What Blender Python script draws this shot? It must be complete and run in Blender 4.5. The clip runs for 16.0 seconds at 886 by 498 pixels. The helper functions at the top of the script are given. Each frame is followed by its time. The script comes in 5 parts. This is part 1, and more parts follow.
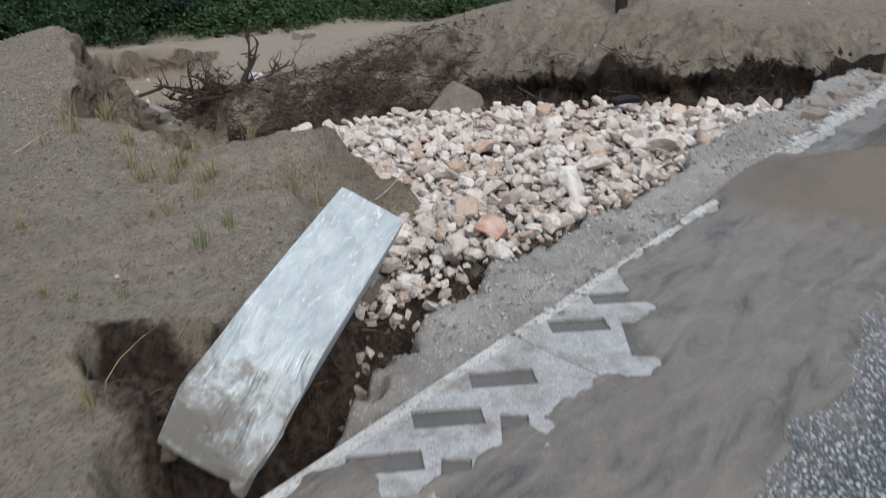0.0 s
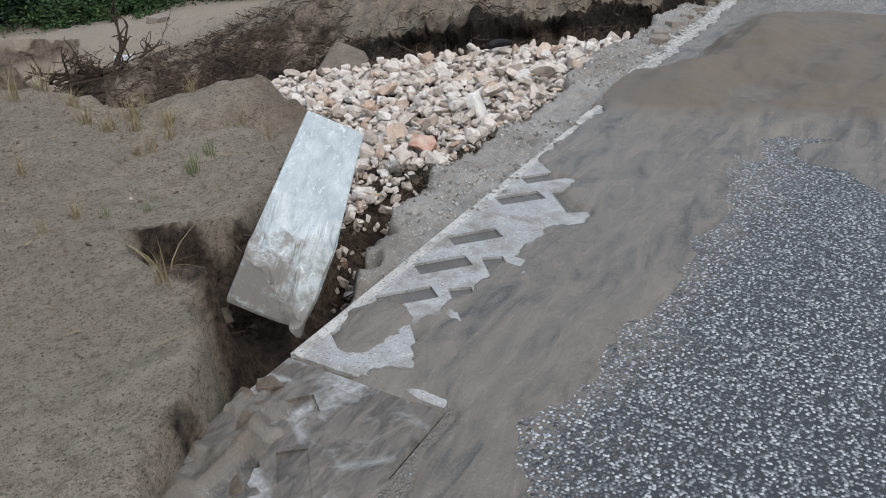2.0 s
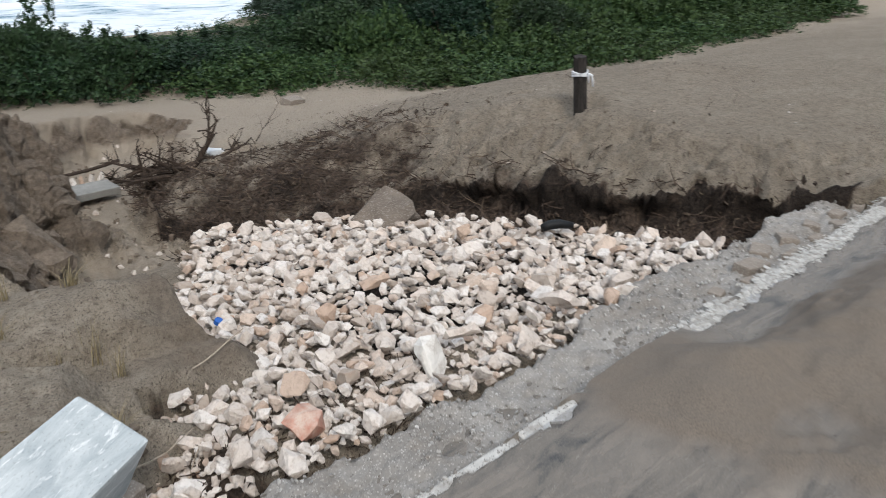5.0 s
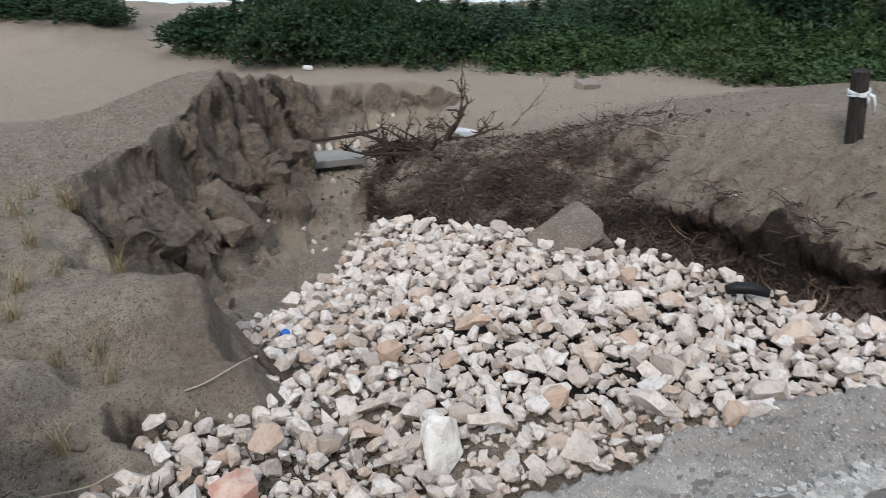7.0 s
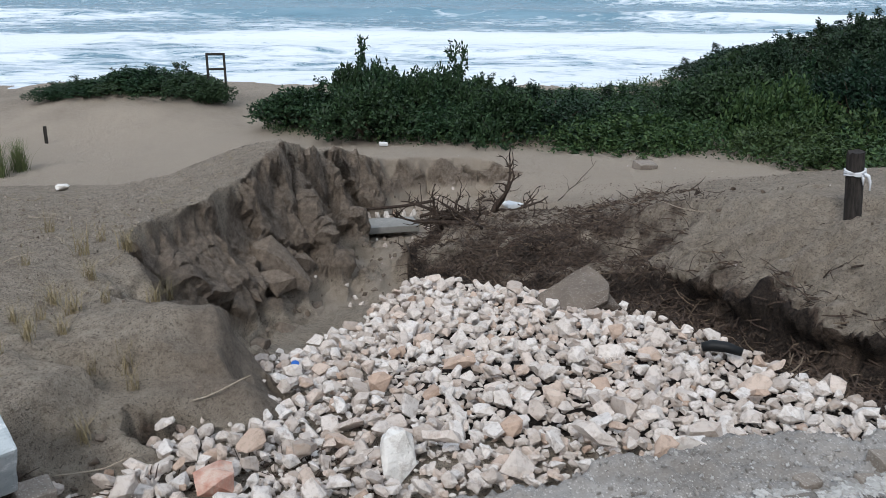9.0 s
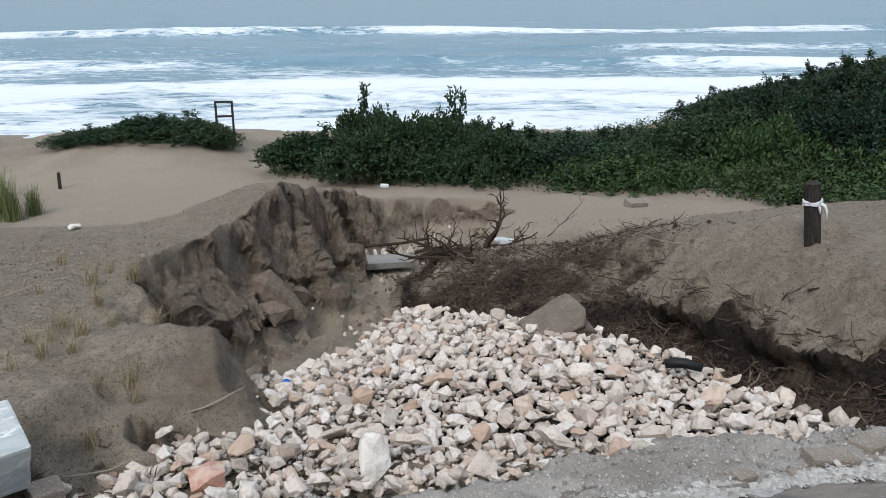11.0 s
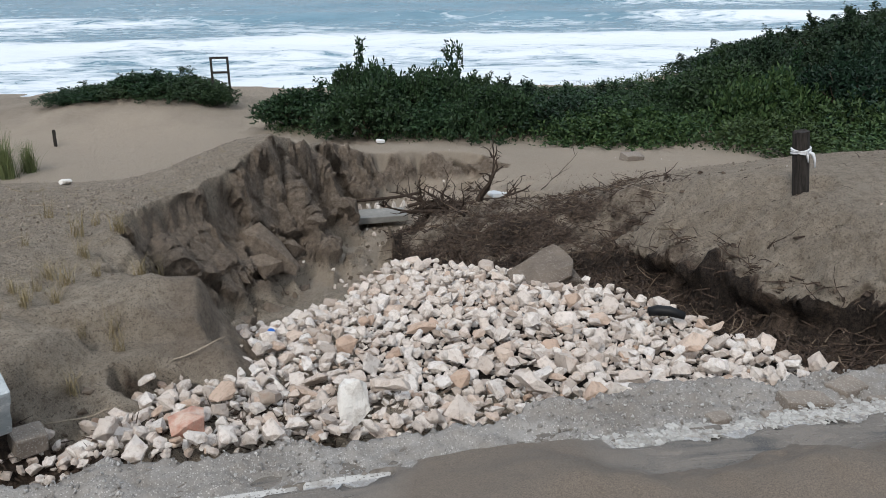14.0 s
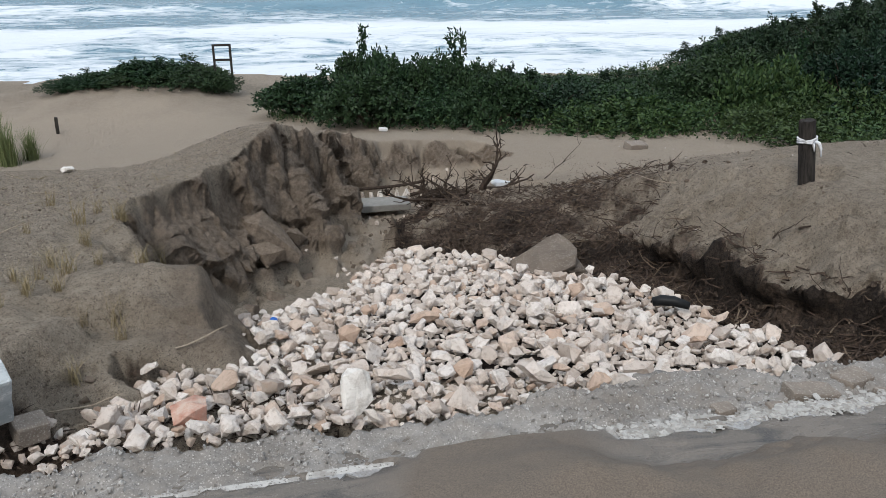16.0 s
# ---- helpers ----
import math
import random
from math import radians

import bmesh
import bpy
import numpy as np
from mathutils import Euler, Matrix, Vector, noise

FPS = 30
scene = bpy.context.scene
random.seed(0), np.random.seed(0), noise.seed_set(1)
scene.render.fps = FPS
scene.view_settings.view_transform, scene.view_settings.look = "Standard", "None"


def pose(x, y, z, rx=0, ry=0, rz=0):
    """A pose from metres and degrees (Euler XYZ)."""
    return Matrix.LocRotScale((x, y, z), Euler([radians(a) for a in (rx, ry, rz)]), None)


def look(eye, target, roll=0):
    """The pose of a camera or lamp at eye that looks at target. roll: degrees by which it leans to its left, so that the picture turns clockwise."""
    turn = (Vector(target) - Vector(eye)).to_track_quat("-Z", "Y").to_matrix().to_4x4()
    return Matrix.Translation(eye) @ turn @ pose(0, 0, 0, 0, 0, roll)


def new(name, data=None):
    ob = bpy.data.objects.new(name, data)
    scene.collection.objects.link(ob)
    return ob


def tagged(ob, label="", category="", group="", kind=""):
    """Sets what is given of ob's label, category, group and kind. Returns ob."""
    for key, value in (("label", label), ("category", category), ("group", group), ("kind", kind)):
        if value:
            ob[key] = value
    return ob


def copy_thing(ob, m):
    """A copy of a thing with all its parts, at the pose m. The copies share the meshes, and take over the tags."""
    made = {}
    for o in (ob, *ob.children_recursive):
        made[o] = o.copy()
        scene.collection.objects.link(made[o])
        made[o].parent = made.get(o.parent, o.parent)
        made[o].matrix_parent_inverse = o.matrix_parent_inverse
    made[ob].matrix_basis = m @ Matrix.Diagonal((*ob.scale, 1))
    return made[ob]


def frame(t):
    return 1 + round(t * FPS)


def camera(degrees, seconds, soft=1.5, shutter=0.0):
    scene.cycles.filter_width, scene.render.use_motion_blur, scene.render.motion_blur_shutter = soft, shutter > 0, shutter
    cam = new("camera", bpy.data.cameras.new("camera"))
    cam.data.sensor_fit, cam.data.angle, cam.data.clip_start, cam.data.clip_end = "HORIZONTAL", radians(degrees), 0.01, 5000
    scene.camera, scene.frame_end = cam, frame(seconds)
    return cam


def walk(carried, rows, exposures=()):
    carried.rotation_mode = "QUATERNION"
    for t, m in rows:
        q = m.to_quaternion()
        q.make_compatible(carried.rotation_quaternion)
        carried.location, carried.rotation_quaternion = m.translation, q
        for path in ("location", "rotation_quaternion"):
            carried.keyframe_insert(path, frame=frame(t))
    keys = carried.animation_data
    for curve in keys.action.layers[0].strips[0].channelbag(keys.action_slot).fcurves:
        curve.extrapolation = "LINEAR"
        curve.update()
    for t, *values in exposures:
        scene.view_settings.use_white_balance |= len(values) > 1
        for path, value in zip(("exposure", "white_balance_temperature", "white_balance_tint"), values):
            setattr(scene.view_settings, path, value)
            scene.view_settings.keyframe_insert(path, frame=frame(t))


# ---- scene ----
cam = camera(54.6, 16.0, soft=0.8, shutter=0.4)
PATH = [
    (0, (0.414, 0.355, 1.387), (1.5, 1.804, 0.539), -0.5),
    (0.5, (0.088, 0.185, 1.367), (1.231, 1.551, 0.457), -0.6),
    (1, (-0.165, 0.104, 1.35), (1.028, 1.429, 0.444), -1.2),
    (1.5, (-0.351, 0.096, 1.334), (0.914, 1.357, 0.434), -2.7),
    (2, (-0.368, 0.119, 1.359), (0.962, 1.318, 0.469), -2.2),
    (2.5, (-0.223, 0.171, 1.388), (1.128, 1.378, 0.54), -2.9),
    (3, (0.078, 0.225, 1.467), (1.458, 1.468, 0.725), -1.8),
    (3.2, (0.185, 0.246, 1.488), (1.571, 1.489, 0.754), -1.4),
    (5.3, (1.747, 0.51, 1.708), (2.646, 2.119, 0.931), 0.4),
    (5.5, (1.904, 0.56, 1.711), (2.713, 2.213, 0.929), -0.3),
    (6, (2.312, 0.621, 1.705), (2.896, 2.355, 0.899), 0.5),
    (6.5, (2.599, 0.72, 1.67), (3.073, 2.473, 0.833), 1.5),
    (7, (2.844, 0.762, 1.684), (3.096, 2.561, 0.846), 0.6),
    (7.5, (3.014, 0.692, 1.707), (3.146, 2.503, 0.868), 0.6),
    (8, (3.043, 0.55, 1.733), (3.184, 2.399, 0.982), 0.2),
    (8.5, (3.128, 0.401, 1.74), (3.224, 2.283, 1.071), 0.3),
    (8.7, (3.191, 0.33, 1.74), (3.24, 2.214, 1.069), 0.7),
    (11, (3.424, -0.145, 1.765), (3.438, 1.772, 1.197), -0.4),
    (11.5, (3.473, -0.163, 1.764), (3.473, 1.755, 1.198), -0.4),
    (12, (3.505, -0.156, 1.763), (3.498, 1.767, 1.214), -0.6),
    (12.5, (3.512, -0.16, 1.76), (3.505, 1.77, 1.233), -0.6),
    (13, (3.52, -0.164, 1.744), (3.512, 1.761, 1.201), -0.6),
    (13.5, (3.526, -0.164, 1.726), (3.526, 1.738, 1.11), -0.6),
    (14, (3.531, -0.158, 1.716), (3.536, 1.73, 1.056), -0.8),
    (14.5, (3.539, -0.156, 1.714), (3.547, 1.725, 1.034), -0.7),
    (15, (3.544, -0.144, 1.709), (3.551, 1.735, 1.026), -0.7),
    (15.5, (3.538, -0.136, 1.711), (3.54, 1.743, 1.027), -0.7),
    (16, (3.526, -0.134, 1.71), (3.525, 1.745, 1.025), -0.7),
]
walk(cam, [(t, look(eye, target, roll)) for t, eye, target, roll in PATH],
     [(0, 0.0, 6300, 10), (1.5, 0.0, 6250, 10), (3, 0.02, 6450, 10), (5.5, 0.16, 6500, 10), (6.8, 0.12, 6350, 10), (8.2, -0.02, 6100, 10), (11, 0.02, 6350, 10), (13, 0.02, 6350, 10), (14.5, -0.03, 6450, 10), (16, -0.03, 6450, 10)])

# ---- daylight: overcast sky over the sea, soft sun behind cloud ----
SUN_UP, SUN_TURN = 42.0, 200.0
world = bpy.data.worlds.new("overcast_sky")
scene.world = world
world.use_nodes = True
wt = world.node_tree
for n in list(wt.nodes):
    wt.nodes.remove(n)
w_out = wt.nodes.new("ShaderNodeOutputWorld")
w_bg = wt.nodes.new("ShaderNodeBackground")
w_sky = wt.nodes.new("ShaderNodeTexSky")
w_sky.sky_type = "NISHITA"
w_sky.sun_disc = False
w_sky.sun_elevation, w_sky.sun_rotation = radians(SUN_UP), radians(SUN_TURN)
w_sky.air_density, w_sky.dust_density, w_sky.ozone_density = 1.0, 4.0, 1.5
w_cloud = wt.nodes.new("ShaderNodeTexNoise")
w_cloud.inputs["Scale"].default_value, w_cloud.inputs["Detail"].default_value = 2.2, 6.0
w_co = wt.nodes.new("ShaderNodeTexCoord")
w_map = wt.nodes.new("ShaderNodeMapping")
w_map.inputs["Scale"].default_value = (1, 1, 5)
wt.links.new(w_co.outputs["Generated"], w_map.inputs["Vector"])
wt.links.new(w_map.outputs["Vector"], w_cloud.inputs["Vector"])
w_grey = wt.nodes.new("ShaderNodeValToRGB")
w_grey.color_ramp.elements[0].position, w_grey.color_ramp.elements[0].color = 0.3, (5.1, 5.9, 6.85, 1)
w_grey.color_ramp.elements[1].position, w_grey.color_ramp.elements[1].color = 0.75, (7.7, 8.3, 9.1, 1)
wt.links.new(w_cloud.outputs["Fac"], w_grey.inputs["Fac"])
w_mix = wt.nodes.new("ShaderNodeMix")
w_mix.data_type = "RGBA"
w_mix.inputs["Factor"].default_value = 0.8
wt.links.new(w_sky.outputs["Color"], w_mix.inputs["A"])
wt.links.new(w_grey.outputs["Color"], w_mix.inputs["B"])
# an overcast sky is brighter overhead than at the horizon
w_sep = wt.nodes.new("ShaderNodeSeparateXYZ")
wt.links.new(w_co.outputs["Generated"], w_sep.inputs["Vector"])
w_zen = wt.nodes.new("ShaderNodeMapRange")
w_zen.inputs["From Min"].default_value, w_zen.inputs["From Max"].default_value = 0.0, 1.0
w_zen.inputs["To Min"].default_value, w_zen.inputs["To Max"].default_value = 0.66, 1.9
wt.links.new(w_sep.outputs["Z"], w_zen.inputs["Value"])
w_mul = wt.nodes.new("ShaderNodeVectorMath")
w_mul.operation = "SCALE"
wt.links.new(w_mix.outputs["Result"], w_mul.inputs["Vector"])
wt.links.new(w_zen.outputs["Result"], w_mul.inputs["Scale"])
wt.links.new(w_mul.outputs["Vector"], w_bg.inputs["Color"])
w_bg.inputs["Strength"].default_value = 0.10
wt.links.new(w_bg.outputs["Background"], w_out.inputs["Surface"])
sun = new("sun", bpy.data.lights.new("sun", "SUN"))
sun.data.energy, sun.data.angle, sun.data.color = 1.75, radians(12), (1.0, 0.96, 0.9)
sun.matrix_world = pose(0, 0, 30, 90 - SUN_UP, 0, 180 - SUN_TURN)
scene.view_settings.exposure = 0.14

# ---- small tools ----
def vnoise(x, y, seed=0):
    """Smooth lattice noise in -1..1 on arrays."""
    xi, yi = np.floor(x).astype(np.int64), np.floor(y).astype(np.int64)
    fx, fy = x - xi, y - yi
    fx, fy = fx * fx * fx * (fx * (fx * 6 - 15) + 10), fy * fy * fy * (fy * (fy * 6 - 15) + 10)

    def h(a, b):
        k = (a * 374761393 + b * 668265263 + seed * 974711) & 0x7FFFFFFF
        k = ((k ^ (k >> 13)) * 1274126177) & 0x7FFFFFFF
        return ((k ^ (k >> 16)) & 0xFFFF) / 32767.5 - 1
    a, b, c, d = h(xi, yi), h(xi + 1, yi), h(xi, yi + 1), h(xi + 1, yi + 1)
    return (a * (1 - fx) + b * fx) * (1 - fy) + (c * (1 - fx) + d * fx) * fy


def fbm(x, y, scale, octaves=4, seed=0, gain=0.5):
    total, amp = 0, 1
    for o in range(octaves):
        total = total + amp * vnoise(x * scale + 17.3 * o, y * scale - 9.1 * o, seed + o)
        scale, amp = scale * 2.03, amp * gain
    return total


def cells(x, y, scale, seed=0):
    """Cellular noise: each cell's random value (-1..1), the distance to its heart and the offset from it."""
    x, y = x * scale, y * scale
    xi, yi = np.floor(x), np.floor(y)
    best, val, ox, oy = np.full(np.shape(x), 9.0), np.zeros(np.shape(x)), np.zeros(np.shape(x)), np.zeros(np.shape(x))
    for i in (-1, 0, 1):
        for j in (-1, 0, 1):
            cx, cy = xi + i, yi + j
            r1, r2, r3 = vnoise(cx, cy, seed), vnoise(cx, cy, seed + 7), vnoise(cx, cy, seed + 13)
            hx, hy = x - cx - 0.5 - 0.45 * r1, y - cy - 0.5 - 0.45 * r2
            d = np.hypot(hx, hy)
            nearer = d < best
            best, val, ox, oy = np.where(nearer, d, best), np.where(nearer, r3, val), np.where(nearer, hx, ox), np.where(nearer, hy, oy)
    return val, best, ox, oy


def smooth(a, b, v):
    t = np.clip((v - a) / (b - a), 0, 1)
    return t * t * (3 - 2 * t)


def sd_poly(x, y, poly):
    """Signed distance to a closed outline, positive inside."""
    best = np.full(np.shape(x), 1e9)
    inside = np.zeros(np.shape(x), bool)
    for (x0, y0), (x1, y1) in zip(poly, poly[1:] + poly[:1]):
        ex, ey = x1 - x0, y1 - y0
        t = np.clip(((x - x0) * ex + (y - y0) * ey) / (ex * ex + ey * ey), 0, 1)
        best = np.minimum(best, np.hypot(x - x0 - t * ex, y - y0 - t * ey))
        cross = ((y0 > y) != (y1 > y)) & (x < (x1 - x0) * (y - y0) / (y1 - y0 + 1e-12) + x0)
        inside ^= cross
    return np.where(inside, best, -best)


def mesh_ob(name, verts, faces, mats, parent=None, smooth_shade=True):
    me = bpy.data.meshes.new(name)
    me.from_pydata([tuple(v) for v in verts], [], [tuple(f) for f in faces])
    for m in (mats if isinstance(mats, (list, tuple)) else [mats]):
        me.materials.append(m)
    if smooth_shade:
        me.polygons.foreach_set("use_smooth", [True] * len(me.polygons))
    ob = new(name, me)
    ob.parent = parent
    return ob


def part(name, bm, mat, parent=None, label="", smooth_shade=False):
    me = bpy.data.meshes.new(name)
    bmesh.ops.recalc_face_normals(bm, faces=bm.faces)
    bm.to_mesh(me)
    bm.free()
    me.materials.append(mat)
    if smooth_shade:
        me.polygons.foreach_set("use_smooth", [True] * len(me.polygons))
    ob = new(name, me)
    ob.parent = parent
    if label:
        ob["label"] = label
    return ob


def sheet(name, xs, ys, height, mat, parent=None, attrs=None):
    """A height field over a rectilinear grid."""
    X, Y = np.meshgrid(xs, ys)
    Z = height(X, Y)
    ny, nx = X.shape
    v = np.stack([X, Y, Z], -1).reshape(-1, 3)
    i = np.arange(ny * nx).reshape(ny, nx)
    f = np.stack([i[:-1, :-1], i[:-1, 1:], i[1:, 1:], i[1:, :-1]], -1).reshape(-1, 4)
    ob = mesh_ob(name, v.tolist(), f.tolist(), mat, parent)
    for key, values in (attrs(X, Y, Z) if attrs else {}).items():
        ob.data.attributes.new(key, "FLOAT", "POINT").data.foreach_set("value", values.reshape(-1).astype(np.float32))
    return ob


def spaced(lo, a, b, hi, fine, grow=1.12):
    """Grid lines: fine from a to b, widening outward to lo and hi."""
    mid = list(np.arange(a, b + fine / 2, fine))
    left, right, step = [], [], fine
    while (left[-1] if left else mid[0]) > lo:
        step *= grow
        left.append((left[-1] if left else mid[0]) - step)
    step = fine
    while (right[-1] if right else mid[-1]) < hi:
        step *= grow
        right.append((right[-1] if right else mid[-1]) + step)
    return np.array(left[::-1] + mid + right)


def tube(bm, pts, radii, sides=6):
    """A tapered tube through points, added to bm."""
    rings = []
    for k, p in enumerate(pts):
        p = Vector(p)
        way = (Vector(pts[min(k + 1, len(pts) - 1)]) - Vector(pts[max(k - 1, 0)])).normalized()
        side = way.orthogonal().normalized()
        up = way.cross(side)
        rings.append([bm.verts.new(p + radii[k] * (math.cos(a) * side + math.sin(a) * up)) for a in [2 * math.pi * j / sides for j in range(sides)]])
    for a, b in zip(rings, rings[1:]):
        for j in range(sides):
            bm.faces.new((a[j], a[(j + 1) % sides], b[(j + 1) % sides], b[j]))
    bm.faces.new(rings[0][::-1])
    bm.faces.new(rings[-1])


def crooked(rng, start, way, length, steps, bend):
    p, w, out = Vector(start), Vector(way).normalized(), [Vector(start)]
    for _ in range(steps):
        w = (w + Vector((rng.uniform(-bend, bend), rng.uniform(-bend, bend), rng.uniform(-bend, bend)))).normalized()
        p = p + w * (length / steps)
        out.append(p.copy())
    return out


def box_bm(sx, sy, sz, bevel=0.0, cuts=0, rough=0.0, seed=0):
    bm = bmesh.new()
    bmesh.ops.create_cube(bm, size=1, matrix=Matrix.Diagonal((sx, sy, sz, 1)))
    if bevel:
        bmesh.ops.bevel(bm, geom=bm.edges[:], offset=bevel, segments=2, profile=0.6, affect="EDGES")
    if cuts:
        bmesh.ops.subdivide_edges(bm, edges=bm.edges[:], cuts=cuts, use_grid_fill=True)
    if rough:
        for v in bm.verts:
            q = v.co * 9 + Vector((seed * 7.7, 0, 0))
            v.co += rough * noise.noise_vector(q)
    return bm


# ---- materials ----
class Mat:
    """A Principled material with a few node short-cuts."""

    def __init__(self, name, rough=0.85, metal=0.0, coords="Object", gloss=0.2):
        self.m = bpy.data.materials.new(name)
        self.m.use_nodes = True
        self.t = self.m.node_tree
        self.b = self.t.nodes["Principled BSDF"]
        self.b.inputs["Roughness"].default_value, self.b.inputs["Metallic"].default_value = rough, metal
        self.b.inputs["Specular IOR Level"].default_value = gloss
        self.co = self.t.nodes.new("ShaderNodeTexCoord").outputs[coords]

    def put(self, socket, value):
        if isinstance(value, bpy.types.NodeSocket):
            self.t.links.new(value, socket)
        else:
            socket.default_value = value

    def moved(self, scale=(1, 1, 1), turn=(0, 0, 0)):
        n = self.t.nodes.new("ShaderNodeMapping")
        n.inputs["Scale"].default_value = scale
        n.inputs["Rotation"].default_value = turn
        self.t.links.new(self.co, n.inputs["Vector"])
        return n.outputs["Vector"]

    def noise(self, scale, detail=5, rough=0.6, vec=None, warp=0.0):
        n = self.t.nodes.new("ShaderNodeTexNoise")
        n.inputs["Scale"].default_value, n.inputs["Detail"].default_value, n.inputs["Roughness"].default_value = scale, detail, rough
        n.inputs["Distortion"].default_value = warp
        self.t.links.new(vec or self.co, n.inputs["Vector"])
        return n.outputs["Fac"]

    def voronoi(self, scale, out="Distance", vec=None, feature="F1"):
        n = self.t.nodes.new("ShaderNodeTexVoronoi")
        n.feature = feature
        n.inputs["Scale"].default_value = scale
        self.t.links.new(vec or self.co, n.inputs["Vector"])
        return n.outputs[out]

    def ramp(self, fac, stops):
        n = self.t.nodes.new("ShaderNodeValToRGB")
        e = n.color_ramp.elements
        while len(e) < len(stops):
            e.new(0.5)
        for k, (p, c) in enumerate(stops):
            e[k].position = p
            e[k].color = (*c, 1) if isinstance(c, tuple) else (c, c, c, 1)
        self.t.links.new(fac, n.inputs["Fac"])
        return n.outputs["Color"]

    def mix(self, fac, a, b, blend="MIX"):
        n = self.t.nodes.new("ShaderNodeMix")
        n.data_type, n.blend_type = "RGBA", blend
        self.put(n.inputs["Factor"], fac)
        self.put(n.inputs["A"], a if not isinstance(a, tuple) else (*a, 1))
        self.put(n.inputs["B"], b if not isinstance(b, tuple) else (*b, 1))
        return n.outputs["Result"]

    def maths(self, op, a, b=0.0):
        n = self.t.nodes.new("ShaderNodeMath")
        n.operation = op
        self.put(n.inputs[0], a)
        self.put(n.inputs[1], b)
        return n.outputs[0]

    def attr(self, name):
        n = self.t.nodes.new("ShaderNodeAttribute")
        n.attribute_name = name
        return n.outputs["Fac"]

    def random(self):
        return self.t.nodes.new("ShaderNodeObjectInfo").outputs["Random"]

    def island(self):
        return self.t.nodes.new("ShaderNodeNewGeometry").outputs["Random Per Island"]

    def color(self, c):
        self.put(self.b.inputs["Base Color"], c if not isinstance(c, tuple) else (*c, 1))
        return self

    def rough(self, r):
        self.put(self.b.inputs["Roughness"], r)
        return self

    def bump(self, height, strength=0.5, dist=0.01, after=None):
        n = self.t.nodes.new("ShaderNodeBump")
        n.inputs["Strength"].default_value, n.inputs["Distance"].default_value = strength, dist
        self.t.links.new(height, n.inputs["Height"])
        if after is not None:
            self.t.links.new(after, n.inputs["Normal"])
        self.t.links.new(n.outputs["Normal"], self.b.inputs["Normal"])
        return n.outputs["Normal"]


def sand_material():
    k = Mat("damp_sand", 0.9)
    big, fine, grain = k.noise(0.9, 6), k.noise(14, 5), k.noise(260, 2)
    base = k.ramp(big, [(0.3, (0.315, 0.262, 0.203)), (0.7, (0.43, 0.362, 0.283))])
    base = k.mix(k.ramp(fine, [(0.4, 0.0), (0.65, 0.6)]), base, (0.205, 0.166, 0.128))
    base = k.mix(k.ramp(grain, [(0.48, 0.0), (0.66, 0.75)]), base, (0.49, 0.42, 0.34))
    base = k.mix(k.ramp(k.noise(95, 3, 0.6), [(0.32, 0.85), (0.45, 0.0)]), base, (0.08, 0.064, 0.05))
    base = k.mix(k.ramp(k.noise(38, 4, 0.7), [(0.35, 0.55), (0.5, 0.0)]), base, (0.15, 0.117, 0.087))
    base = k.mix(k.ramp(k.voronoi(120), [(0.1, 0.7), (0.26, 0.0)]), base, (0.06, 0.05, 0.04))
    cut = k.mix(k.ramp(k.noise(26, 6, 0.75), [(0.35, 0.0), (0.65, 1.0)]), (0.125, 0.098, 0.075), (0.30, 0.24, 0.187))
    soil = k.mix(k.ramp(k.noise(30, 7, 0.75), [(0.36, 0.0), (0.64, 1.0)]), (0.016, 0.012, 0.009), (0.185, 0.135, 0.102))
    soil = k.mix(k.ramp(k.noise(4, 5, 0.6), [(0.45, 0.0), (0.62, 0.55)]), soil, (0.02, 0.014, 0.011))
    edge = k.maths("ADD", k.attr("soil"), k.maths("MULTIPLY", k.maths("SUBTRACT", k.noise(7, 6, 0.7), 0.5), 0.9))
    # darkest tone: wet litter, and shade of undercut and hollows painted in
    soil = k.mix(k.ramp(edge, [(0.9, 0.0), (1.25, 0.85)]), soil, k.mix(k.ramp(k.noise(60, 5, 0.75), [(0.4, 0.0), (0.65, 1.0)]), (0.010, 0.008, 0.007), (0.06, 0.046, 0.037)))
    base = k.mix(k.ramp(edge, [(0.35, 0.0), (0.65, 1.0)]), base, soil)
    pale = k.maths("ADD", k.attr("dry"), k.maths("MULTIPLY", k.maths("SUBTRACT", big, 0.5), 0.8))
    base = k.mix(k.ramp(pale, [(0.4, 0.0), (0.9, 0.75)]), base, (0.46, 0.385, 0.305))
    base = k.mix(k.ramp(k.attr("cut"), [(0.2, 0.0), (0.8, 0.9)]), base, cut)
    k.color(base)
    n = k.bump(k.noise(9, 6, 0.65), 0.7, 0.07)
    n = k.bump(k.noise(48, 6, 0.75), 1.0, 0.042, n)
    k.bump(grain, 0.9, 0.008, n)
    return k.m


